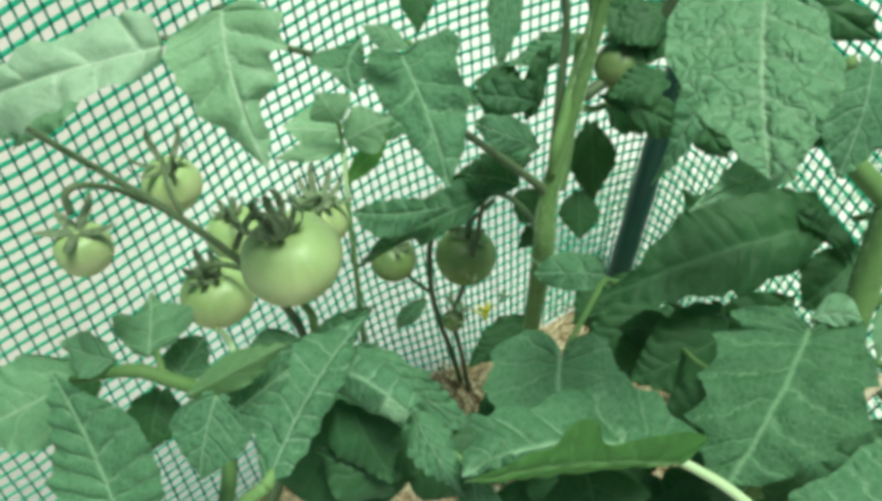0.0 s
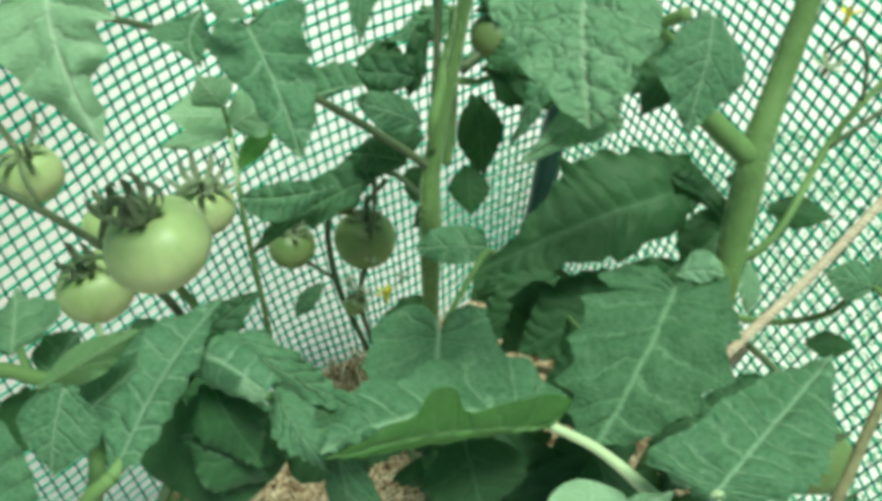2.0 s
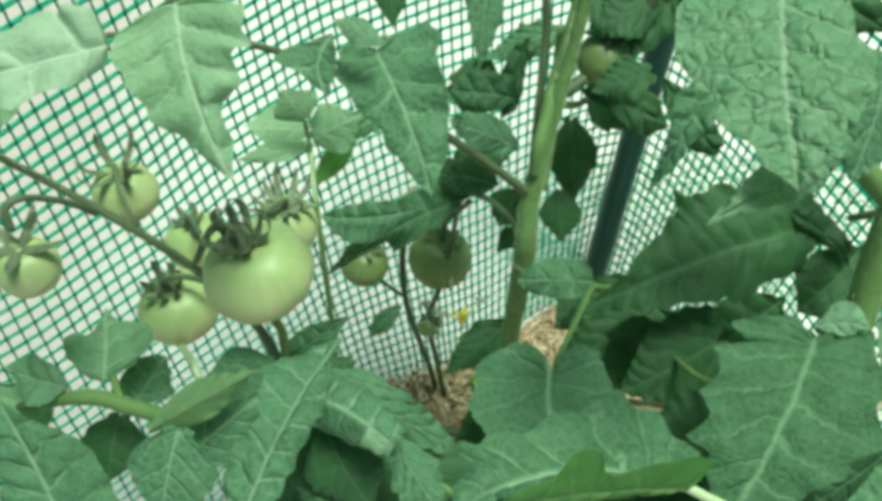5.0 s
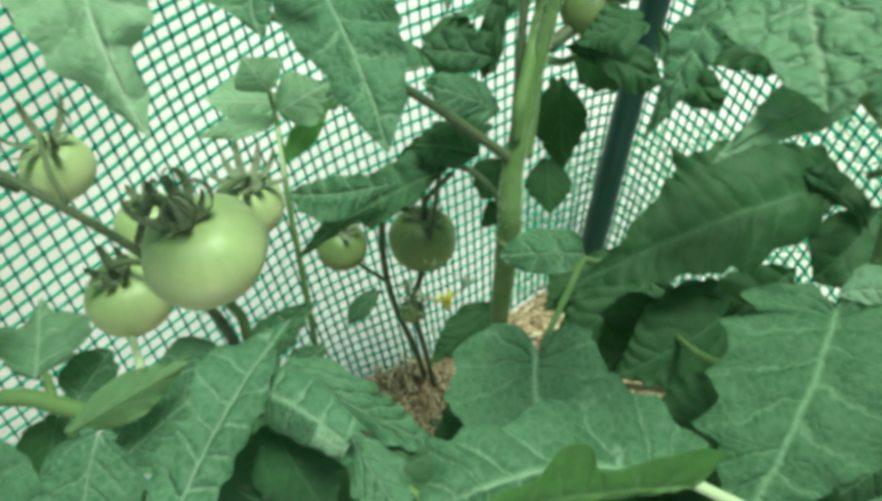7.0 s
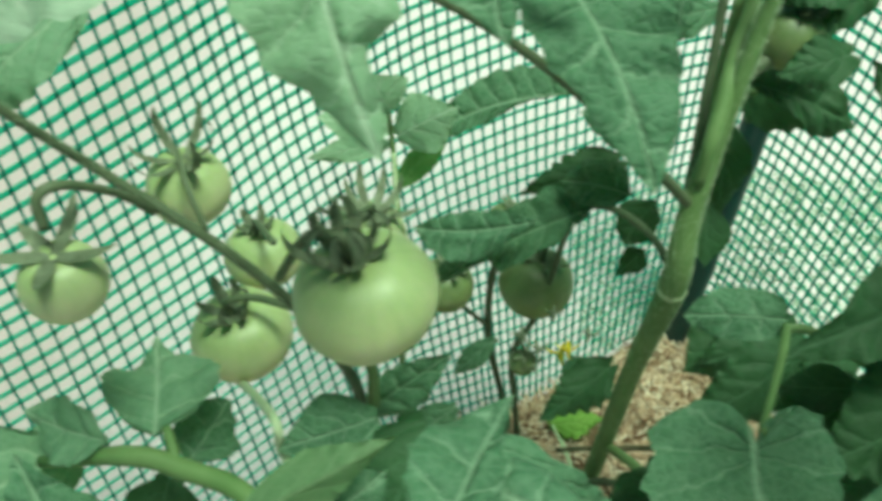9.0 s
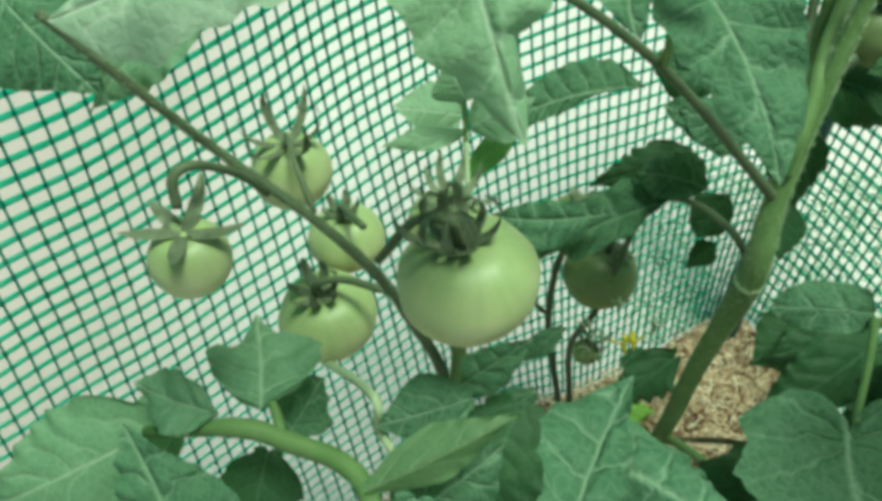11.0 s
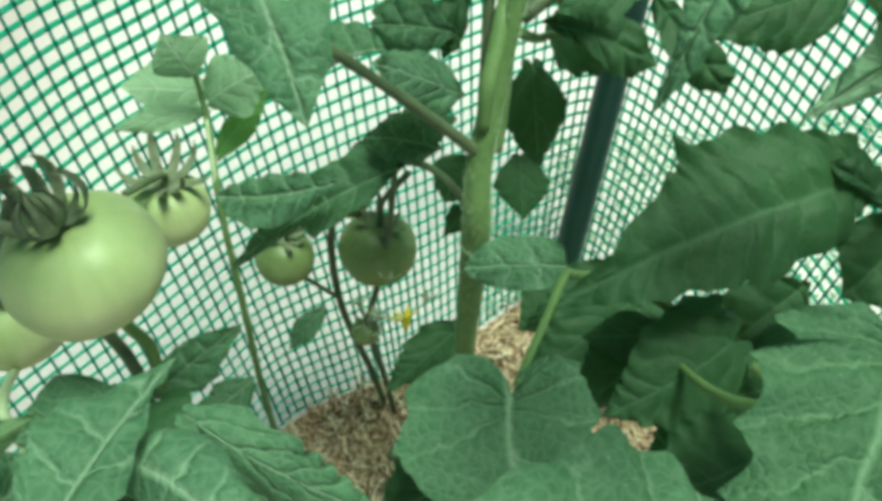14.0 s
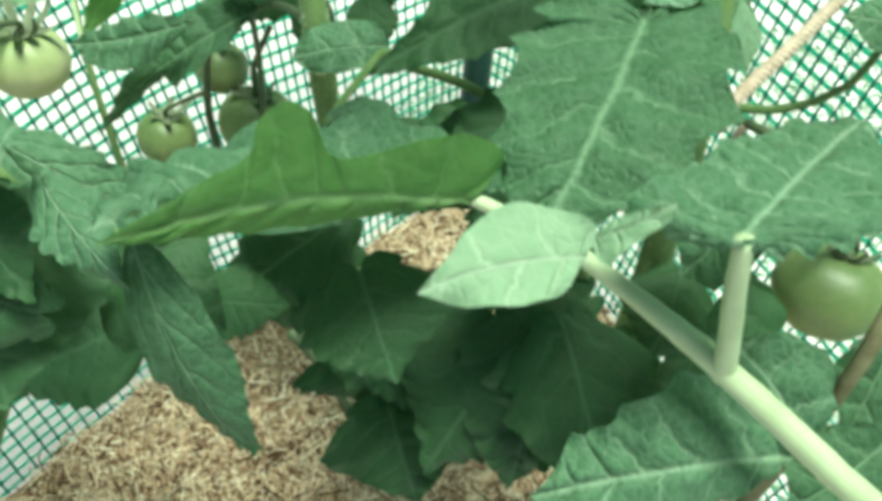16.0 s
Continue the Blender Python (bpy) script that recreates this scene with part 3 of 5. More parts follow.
def net_point(pair, z):
    """Net surface: leans outwards from its foot, less so higher up, with gentle sagging folds."""
    foot, q = pair
    out = (q - NET_MID).normalized()
    k = z / 0.3
    k = k if k < 1.2 else 1.2 + (k - 1.2) * 0.55
    p = foot.lerp(q, k)
    sag = 0.006 * noise.noise(Vector((q.x * 6, q.y * 6, z * 5))) * min(1.0, z * 8)
    return p + out * sag + Vector((0, 0, z + 0.004 * noise.noise(Vector((q.x * 9, q.y * 9, z * 3 + 7)))))


def mesh_part(name, verts, faces, mat, parent, label=""):
    me = bpy.data.meshes.new(name)
    me.from_pydata(verts, [], faces)
    me.materials.append(mat)
    ob = new(name, me)
    ob.parent = parent
    if label:
        ob["label"] = label
    return ob


def strands(lines, half_w, half_t, outs):
    """Flat-sided strands along lines of points; outs gives the outward direction at each point."""
    verts, faces = [], []
    for line, dirs in zip(lines, outs):
        n = len(line)
        start = len(verts)
        for i, q in enumerate(line):
            d = (line[min(i + 1, n - 1)] - line[max(i - 1, 0)]).normalized()
            o = dirs[i]
            s = d.cross(o).normalized()
            o = s.cross(d)
            verts += [q + s * half_w, q + o * half_t, q - s * half_w, q - o * half_t]
        for i in range(n - 1):
            a = start + 4 * i
            for k in range(4):
                faces.append((a + k, a + (k + 1) % 4, a + 4 + (k + 1) % 4, a + 4 + k))
    return verts, faces


def knots(places, half_w, half_h, half_t):
    """Small eight-sided lumps where the strands cross, each given by its place and outward direction."""
    verts, faces = [], []
    for q, o in places:
        s = Vector((-o.y, o.x, 0))
        a = len(verts)
        k = jit.uniform(0.75, 1.25)
        verts += [q + s * half_w * k, q - s * half_w * k, q + o * half_t, q - o * half_t, q + Vector((0, 0, half_h * k)), q - Vector((0, 0, half_h * k))]
        for top in (4, 5):
            for i, j in ((0, 2), (2, 1), (1, 3), (3, 0)):
                faces.append((a + i, a + j, a + top) if top == 4 else (a + j, a + i, a + top))
    return verts, faces


plan = even_pairs(CELL)
outward = [(q - NET_MID).normalized() for _, q in plan]
levels = [0.004 + CELL * k for k in range(int(NET_TOP / CELL))]
garden_net = thing("garden_net", "green plastic mesh netting standing around the tomato bed", "netting", (0.08, 0.7, 0))
inv = garden_net.matrix_world.inverted()
jit = random.Random(5)
uplines, updirs = [], []
for q, away in zip(plan, outward):
    dx = Vector((jit.uniform(-1, 1), jit.uniform(-1, 1), 0)) * 0.0006
    uplines.append([inv @ (net_point(q, z) + dx) for z in [levels[0] + (levels[-1] - levels[0]) * k / 26 for k in range(27)]])
    updirs.append([away] * 27)
v, f = strands(uplines, 0.0011, 0.0008, updirs)
tagged(mesh_part("upright_mesh", v, f, STRAND_V, garden_net, "dark green upright strands"), kind="stuff")
rowlines = [[inv @ (net_point(q, z) + away * 0.0011) for q, away in zip(plan, outward)] for z in levels]
v, f = strands(rowlines, 0.0024, 0.0005, [outward] * len(rowlines))
tagged(mesh_part("cross_mesh", v, f, STRAND_H, garden_net, "lighter green cross strands"), kind="stuff")
v, f = knots([(inv @ net_point(q, z), away) for z in levels for q, away in zip(plan, outward)], 0.0015, 0.0027, 0.0015)
tagged(mesh_part("knot_mesh", v, f, KNOT, garden_net, "dark green knots at the crossings"), kind="stuff")

# bed soil, heaped a little round the stems
BED_PLAN = [(0.377, -0.30), (0.406, -0.05), (0.396, 0.17), (0.356, 0.355), (0.300, 0.495), (0.237, 0.602), (0.182, 0.584)] + [(x * 0.99, y - 0.005) for x, y in NET_FOOT[7:]]


def bed_height(x, y):
    h = 0.002 + 0.012 * math.exp(-((x - 0.06) ** 2 + (y - 0.36) ** 2) / 0.03)
    h += 0.013 * noise.noise(Vector((x * 11, y * 11, 0.3))) + 0.011 * noise.noise(Vector((x * 40, y * 40, 1.3)))
    return h


edge = [Vector((q.x, q.y, 0)) for q in resample([(x, y, 0) for x, y in BED_PLAN], 0.03)]
rim_centre = Vector((0.04, 0.12, 0))
bm = bmesh.new()
rings = []
steps = 34
for k in range(steps + 1):
    s = 1 - (k / steps)
    ring = []
    for q in edge:
        p = rim_centre.lerp(q, max(s, 0.002))
        z = bed_height(p.x, p.y) if s < 0.985 else 0.006
        ring.append(bm.verts.new((p.x, p.y, z)))
    rings.append(ring)
for a, b in zip(rings, rings[1:]):
    for i in range(len(edge) - 1):
        bm.faces.new((a[i], a[i + 1], b[i + 1], b[i]))
soil = part("soil", bm, soil_material(), None)
tagged(soil, "brown mulched soil of the tomato bed", "soil", kind="structure")

# shredded straw lying on it
rng = random.Random(11)
verts, faces = [], []
inside = [(q.x, q.y) for q in edge]


def in_bed(x, y):
    c = False
    for (x0, y0), (x1, y1) in zip(inside, inside[1:] + inside[:1]):
        if (y0 > y) != (y1 > y) and x < (x1 - x0) * (y - y0) / (y1 - y0) + x0:
            c = not c
    return c


count = 0
while count < 60000:
    x, y = rng.uniform(-0.34, 0.44), rng.uniform(-0.02, 0.71)
    if not in_bed(x, y):
        continue
    count += 1
    ln = rng.uniform(0.004, 0.013) if rng.random() < 0.78 else rng.uniform(0.014, 0.04)
    w = rng.uniform(0.0002, 0.0008)
    a = rng.uniform(0, 6.28)
    tilt = rng.uniform(-0.9, 0.9)
    z0 = bed_height(x, y) + rng.uniform(0.0003, 0.006 + 0.014 * max(0.0, noise.noise(Vector((x * 28, y * 28, 4.4)))))
    d = Vector((math.cos(a), math.sin(a), tilt * 0.6)).normalized()
    s = Vector((-d.y, d.x, rng.uniform(-0.5, 0.5))).normalized() * w
    bend = Vector((rng.uniform(-1, 1), rng.uniform(-1, 1), rng.uniform(0, 1))) * ln * 0.16
    start = len(verts)
    for k in range(4):
        q = Vector((x, y, z0)) + d * ln * (k / 3 - 0.5) + bend * (1 - (2 * k / 3 - 1) ** 2)
        verts += [q - s, q + Vector((0, 0, w * 0.8)), q + s]
    for k in range(3):
        a0 = start + 3 * k
        faces += [(a0, a0 + 1, a0 + 4, a0 + 3), (a0 + 1, a0 + 2, a0 + 5, a0 + 4)]


def straw_material():
    def build(nt, bsdf):
        g = nt.nodes.new("ShaderNodeNewGeometry")
        col = ramp(nt, g.outputs["Random Per Island"], [(0.0, (0.06, 0.03, 0.018)), (0.30, (0.23, 0.13, 0.075)), (0.5, (0.62, 0.44, 0.295)), (0.8, (0.83, 0.655, 0.485)), (1.0, (0.93, 0.84, 0.69))])
        nt.links.new(col, bsdf.inputs["Base Color"])
        bump(nt, bsdf, noise_of(nt, 700.0, 3.0), 0.3, 0.0004)
    return material("shredded_straw", build, 0.8, 0.2)


straw = mesh_part("straw_mulch", verts, faces, straw_material(), None)
tagged(straw, "dry shredded straw mulch scattered over the bed", "mulch", kind="stuff")

# short grass along the back right, outside the net
verts, faces = [], []
rng = random.Random(21)
for _ in range(34000):
    x, y = rng.uniform(0.12, 0.90), rng.uniform(-0.3, 1.0)
    if in_bed(x - 0.015, y - 0.015) or in_bed(x, y) or y < 0.58 and x < 0.30:
        continue
    if noise.noise(Vector((x * 4, y * 4, 3))) < -0.45 or y > 0.86 + 0.08 * noise.noise(Vector((x * 7, 2, 2))):
        continue
    h = rng.uniform(0.003, 0.006)
    a = rng.uniform(0, 6.28)
    w = Vector((math.cos(a), math.sin(a), 0)) * rng.uniform(0.0020, 0.0042)
    lean = Vector((rng.uniform(-1, 1), rng.uniform(-1, 1), 0)) * h * 0.6
    b0 = Vector((x, y, -0.02))
    start = len(verts)
    verts += [b0 - w, b0 + w, b0 + w * 0.7 + lean * 0.35 + Vector((0, 0, h * 0.6)), b0 - w * 0.7 + lean * 0.35 + Vector((0, 0, h * 0.6)), b0 + lean + Vector((0, 0, h))]
    faces += [(start, start + 1, start + 2, start + 3), (start + 3, start + 2, start + 4)]


def grass_material():
    def build(nt, bsdf):
        g = nt.nodes.new("ShaderNodeNewGeometry")
        col = ramp(nt, g.outputs["Random Per Island"], [(0.0, (0.46, 0.70, 0.50)), (0.6, (0.54, 0.76, 0.57)), (1.0, (0.62, 0.80, 0.62))])
        nt.links.new(col, bsdf.inputs["Base Color"])
    return material("lawn_blades", build, 0.6, 0.3)


grass = mesh_part("grass", verts, faces, grass_material(), None)
tagged(grass, "short light green grass growing outside the net", "grass", kind="stuff")

# ---------------- stake and twine ----------------
stake = thing("plant_stake", "dark green plastic-coated steel plant stake set in the bed", "stake", (0.218, 0.588, 0.0))
iv = stake.matrix_world.inverted()
bm = bmesh.new()
POST_A, POST_B = Vector((0.214, 0.580, -0.03)), Vector((0.308, 0.825, 0.80))
path = [iv @ POST_A.lerp(POST_B, k / 40) for k in range(41)]
tube_into(bm, path, [0.0145 * (1.04 if k % 3 == 0 else 1.0) for k in range(41)], 14)
part("pole", bm, POST, stake)
bm = bmesh.new()
tube_into(bm, [iv @ POST_B, iv @ (POST_B + (POST_B - POST_A).normalized() * 0.02)], [0.0155, 0.011], 14)
part("cap", bm, POST, stake, "rounded end cap")


def twisted(points, radius, turns, mat, parent, name="strand"):
    """Three yarns laid round each other along a curve."""
    axis_pts = spline(points, 40)
    for k in range(3):
        bm = bmesh.new()
        path = []
        for i, q in enumerate(axis_pts):
            d = (axis_pts[min(i + 1, len(axis_pts) - 1)] - axis_pts[max(i - 1, 0)]).normalized()
            a = d.orthogonal().normalized()
            b = d.cross(a)
            t = 2 * math.pi * (k / 3 + turns * i / len(axis_pts))
            path.append(q + (a * math.cos(t) + b * math.sin(t)) * radius * 0.55)
        tube_into(bm, path, [radius * 0.62, radius * 0.62], 6)
        part(name, bm, mat, parent)

# ---------------- tomato plants ----------------
main_plant = thing("tomato_plant", "green tomato plant with unripe fruit growing from the mulch", "tomato plant", (0, 0, 0), "tomato plants")
right_plant = thing("tomato_plant", "tall tomato plant with a thick pale stem tied by twine", "tomato plant", (0, 0, 0), "tomato plants")
left_plant = thing("tomato_plant", "leafy tomato plant with curled and folded leaflets", "tomato plant", (0, 0, 0), "tomato plants")
shoot = thing("young_shoot", "thin pale green tomato shoot with small light leaflets", "tomato shoot", (0, 0, 0))

stem("main_stem", [(0.088, 0.392, -0.01), (0.083, 0.385, 0.12), (0.078, 0.378, 0.30), (0.076, 0.369, 0.404), (0.077, 0.385, 0.452), (0.092, 0.418, 0.51), (0.103, 0.441, 0.56), (0.112, 0.47, 0.66), (0.118, 0.49, 0.80)], [0.0072, 0.007, 0.0072, 0.0083, 0.0066, 0.0046, 0.0042, 0.0040, 0.0038], STEM, main_plant)
stem("side_stem", [(0.079, 0.40, 0.452), (0.082, 0.425, 0.49), (0.086, 0.46, 0.54), (0.080, 0.475, 0.575), (0.069, 0.49, 0.63)], [0.0029, 0.0028, 0.0026, 0.0022], STEM_DARK, main_plant)
stem("side_stem", [(0.100, 0.435, 0.500), (0.124, 0.450, 0.510), (0.143, 0.462, 0.53), (0.156, 0.468, 0.555), (0.17, 0.48, 0.60)], [0.0045, 0.004, 0.0036], STEM_DARK, main_plant)
stem("side_stem", [(0.0775, 0.388, 0.470), (0.0790, 0.396, 0.490), (0.0849, 0.412, 0.5045), (0.0916, 0.433, 0.518), (0.1001, 0.453, 0.5325), (0.108, 0.475, 0.56), (0.112, 0.49, 0.62)], [0.003, 0.0042, 0.0045, 0.0042, 0.004, 0.0036, 0.003], STEM, main_plant)
bm = bmesh.new()
bmesh.ops.create_icosphere(bm, subdivisions=2, radius=0.0092, matrix=Matrix.Translation((0.076, 0.369, 0.402)) @ Matrix.Diagonal((1, 1, 0.55, 1)))
part("stem_joint", bm, STEM_PALE, main_plant, "swollen pale joint")

stem("main_stem", [(0.235, 0.235, -0.01), (0.235, 0.225, 0.20), (0.238, 0.235, 0.42), (0.246, 0.283, 0.535), (0.249, 0.296, 0.556), (0.268, 0.335, 0.60), (0.295, 0.39, 0.70), (0.315, 0.43, 0.82)], [0.0085, 0.0085, 0.0085, 0.0088, 0.0082, 0.0066, 0.0062, 0.006], STEM, right_plant)
stem("side_stem", [(0.247, 0.292, 0.552), (0.216, 0.301, 0.579), (0.198, 0.305, 0.594), (0.181, 0.307, 0.607), (0.160, 0.312, 0.623), (0.143, 0.312, 0.640), (0.130, 0.310, 0.657)], [0.0068, 0.006, 0.0052, 0.004, 0.003, 0.002], STEM, right_plant)

stem("main_stem", [(-0.26, 0.03, -0.01), (-0.24, 0.04, 0.20), (-0.17, 0.10, 0.41), (-0.12, 0.15, 0.45), (-0.13, 0.219, 0.452), (-0.168, 0.24, 0.452), (-0.192, 0.245, 0.452), (-0.24, 0.256, 0.42)], [0.008, 0.007, 0.006, 0.0046, 0.0046, 0.0046, 0.0044, 0.003], STEM, left_plant)
hairs("stem_hairs", [(0.083, 0.385, 0.12), (0.078, 0.378, 0.30), (0.076, 0.369, 0.404), (0.077, 0.385, 0.452), (0.092, 0.418, 0.51), (0.103, 0.441, 0.56)], [0.007, 0.0072, 0.0085, 0.007, 0.005, 0.0048], 3200, main_plant, 1)
hairs("stem_hairs", [(0.235, 0.225, 0.20), (0.238, 0.235, 0.42), (0.246, 0.283, 0.535), (0.249, 0.296, 0.556), (0.268, 0.335, 0.60), (0.295, 0.39, 0.70)], [0.0085, 0.0085, 0.0088, 0.0082, 0.0066, 0.0062], 3200, right_plant, 2)
hairs("stem_hairs", [(-0.235, 0.31, 0.62), (-0.214, 0.315, 0.583), (-0.192, 0.326, 0.537), (-0.160, 0.320, 0.508), (-0.133, 0.318, 0.470), (-0.118, 0.325, 0.42)], [0.0018, 0.002, 0.0024, 0.0027, 0.003, 0.0033], 900, left_plant, 3)
# long leaf reaching forward over the fruit
leaf_high = stem("leaf_stalk", [(0.077, 0.386, 0.454), (0.045, 0.380, 0.4925), (0.0134, 0.3686, 0.533), (-0.02, 0.360, 0.57), (-0.06, 0.350, 0.605), (-0.10, 0.330, 0.635), (-0.15, 0.305, 0.655)], [0.0033, 0.0028, 0.0025, 0.0022, 0.0019, 0.0016, 0.0012], STEM_DARK, main_plant)
blade(leaf_high, (-0.019, 0.328, 0.626), (0.005, 0.268, 0.594), (-0.066, -0.496, 0.866), [(-7, 16), (-1, 31), (25, 25), (38, 23), (54, 16)], [(-9, 11, 1), (3, 21), (19, 20), (32, 14), (54, 9)], LEAF, 1, droop=0.3)
blade(leaf_high, (-0.038, 0.328, 0.637), (-0.040, 0.305, 0.620), (-0.056, -0.599, 0.799), [(13, 3)], [(3, 10), (12, 26), (21, 12)], LEAF, 2, droop=0.2)
leaflet(leaf_high, (-0.016, 0.311, 0.645), (-0.037, 0.321, 0.650), 0.011, (-0.056, -0.599, 0.799), "oval", LEAF_PALE, 3)
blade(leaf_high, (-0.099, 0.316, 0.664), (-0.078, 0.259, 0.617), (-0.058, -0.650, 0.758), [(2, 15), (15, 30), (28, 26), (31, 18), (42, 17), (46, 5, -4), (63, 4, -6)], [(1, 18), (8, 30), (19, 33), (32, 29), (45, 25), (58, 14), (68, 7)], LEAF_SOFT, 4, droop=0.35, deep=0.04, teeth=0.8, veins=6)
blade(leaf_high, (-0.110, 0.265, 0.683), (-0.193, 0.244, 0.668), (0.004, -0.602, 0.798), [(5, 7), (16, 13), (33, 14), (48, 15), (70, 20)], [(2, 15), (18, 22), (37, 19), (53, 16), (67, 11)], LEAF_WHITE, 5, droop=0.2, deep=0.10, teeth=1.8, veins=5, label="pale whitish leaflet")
leaflet(leaf_high, (-0.268, 0.344, 0.603), (-0.228, 0.315, 0.580), 0.045, (0.005, -0.601, 0.799), "broad", LEAF, 7, deep=0.04)
leaflet(leaf_high, (-0.203, 0.360, 0.589), (-0.240, 0.324, 0.563), 0.028, (0.005, -0.601, 0.799), "broad", LEAF_PALE, 8, deep=0.04)
leaflet(leaf_high, (-0.013, 0.396, 0.631), (-0.011, 0.367, 0.609), 0.019, (0.004, -0.602, 0.798), "oval", LEAF_DARK_SHADED, 9)
# heart-shaped leaflet on its stalk
leaf_heart = stem("leaf_stalk", [(0.237, 0.25, 0.40), (0.16, 0.33, 0.405), (0.118, 0.322, 0.435), (0.106, 0.307, 0.457), (0.094, 0.284, 0.465), (0.074, 0.247, 0.472)], [0.003, 0.0026, 0.0021, 0.0017], STEM, right_plant)
blade(leaf_heart, (0.072, 0.244, 0.469), (0.075, 0.202, 0.461), (-0.253, -0.182, 0.950), [(-7, 5, 1), (-14, 19, 2), (-10, 27, 1), (-1, 32), (12, 33), (25, 30), (38, 18)], [(-8, 1, 1), (-19, 9, 4), (-22, 26, 4), (-15, 41, 2), (0, 47), (14, 50), (29, 46), (39, 28)], LEAF, 10, droop=0.15, veins=5)
blade(leaf_heart, (0.109, 0.314, 0.455), (0.062, 0.321, 0.447), (-0.216, -0.591, 0.777), [(6, 9), (25, 11), (41, 7)], [(5, 12), (27, 15), (40, 10)], LEAF, 11, droop=0.25, quilt=0.0008, teeth=0.3)
leaflet(leaf_heart, (0.165, 0.307, 0.399), (0.127, 0.315, 0.388), 0.024, (-0.334, -0.541, 0.772), "oval", LEAF_DARK_SHADED, 12, deep=0.04, quilt=0.0004)
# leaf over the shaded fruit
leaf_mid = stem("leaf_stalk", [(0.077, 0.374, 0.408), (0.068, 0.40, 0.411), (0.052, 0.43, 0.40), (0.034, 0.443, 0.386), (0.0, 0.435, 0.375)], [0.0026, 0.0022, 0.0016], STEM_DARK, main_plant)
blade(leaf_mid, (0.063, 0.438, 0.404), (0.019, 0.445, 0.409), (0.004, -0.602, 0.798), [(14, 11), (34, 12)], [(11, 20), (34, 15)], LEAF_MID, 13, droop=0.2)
leaflet(leaf_mid, (0.075, 0.515, 0.356), (0.007, 0.498, 0.336), 0.033, (-0.080, -0.604, 0.793), "lobed", LEAF_DARK_SHADED, 201)
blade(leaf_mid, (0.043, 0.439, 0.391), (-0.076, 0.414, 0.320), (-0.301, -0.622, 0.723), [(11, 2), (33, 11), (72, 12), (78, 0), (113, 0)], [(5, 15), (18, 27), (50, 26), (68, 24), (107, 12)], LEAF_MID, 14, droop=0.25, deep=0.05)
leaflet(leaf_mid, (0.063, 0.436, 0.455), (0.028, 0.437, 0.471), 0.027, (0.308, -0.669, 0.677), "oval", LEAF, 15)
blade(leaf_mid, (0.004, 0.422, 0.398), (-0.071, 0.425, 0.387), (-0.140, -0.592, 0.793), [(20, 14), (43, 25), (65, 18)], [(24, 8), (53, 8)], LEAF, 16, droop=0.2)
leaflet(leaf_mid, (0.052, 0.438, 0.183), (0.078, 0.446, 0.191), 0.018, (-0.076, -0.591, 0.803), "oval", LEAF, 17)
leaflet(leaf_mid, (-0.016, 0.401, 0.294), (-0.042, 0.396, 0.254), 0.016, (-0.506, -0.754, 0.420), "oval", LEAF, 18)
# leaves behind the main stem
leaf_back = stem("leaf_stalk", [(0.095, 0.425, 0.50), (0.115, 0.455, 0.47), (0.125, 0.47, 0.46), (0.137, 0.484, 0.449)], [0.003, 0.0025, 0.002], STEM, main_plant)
leaflet(leaf_back, (0.120, 0.477, 0.433), (0.126, 0.444, 0.377), 0.035, (-0.092, -0.863, 0.496), "oval", LEAF_DARK_SHADED, 19)
leaflet(leaf_back, (0.111, 0.436, 0.398), (0.111, 0.407, 0.372), 0.031, (-0.058, -0.661, 0.748), "oval", LEAF_DARK_SHADED, 20)
blade(leaf_back, (0.086, 0.443, 0.344), (0.066, 0.430, 0.330), (-0.058, -0.661, 0.748), [(11, 10)], [(10, 11)], LEAF_DARK_SHADED, 20, droop=0.2)
blade(leaf_back, (0.086, 0.453, 0.383), (0.066, 0.432, 0.362), (-0.058, -0.661, 0.748), [(10, 10), (26, 12)], [(14, 19), (29, 13)], LEAF_DARK_SHADED, 20, droop=0.2)
leaflet(leaf_back, (0.135, 0.504, 0.441), (0.176, 0.449, 0.455), 0.041, (-0.693, -0.352, 0.629), "lobed", LEAF_DARK_SHADED, 21)
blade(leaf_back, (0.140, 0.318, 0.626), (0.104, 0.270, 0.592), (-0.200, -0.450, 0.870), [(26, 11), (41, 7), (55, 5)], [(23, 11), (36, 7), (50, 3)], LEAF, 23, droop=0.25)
leaflet(leaf_back, (0.255, 0.433, 0.513), (0.187, 0.421, 0.497), 0.043, (-0.080, -0.604, 0.793), "broad", LEAF_DARK_SHADED, 24)
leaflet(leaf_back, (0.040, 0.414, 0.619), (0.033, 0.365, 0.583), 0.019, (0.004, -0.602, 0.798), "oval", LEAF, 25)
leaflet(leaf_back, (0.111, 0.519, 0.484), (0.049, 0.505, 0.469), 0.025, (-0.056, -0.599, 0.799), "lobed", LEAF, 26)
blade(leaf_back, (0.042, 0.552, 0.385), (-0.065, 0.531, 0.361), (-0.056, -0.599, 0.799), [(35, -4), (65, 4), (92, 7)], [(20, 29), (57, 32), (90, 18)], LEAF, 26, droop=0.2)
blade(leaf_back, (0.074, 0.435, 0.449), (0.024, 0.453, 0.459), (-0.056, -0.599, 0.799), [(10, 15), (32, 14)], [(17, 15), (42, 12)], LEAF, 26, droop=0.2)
leaflet(leaf_back, (0.029, 0.493, 0.458), (0.076, 0.484, 0.455), 0.041, (-0.056, -0.599, 0.799), "lobed", LEAF_DARK_SHADED, 27, deep=0.04, quilt=0.0004)
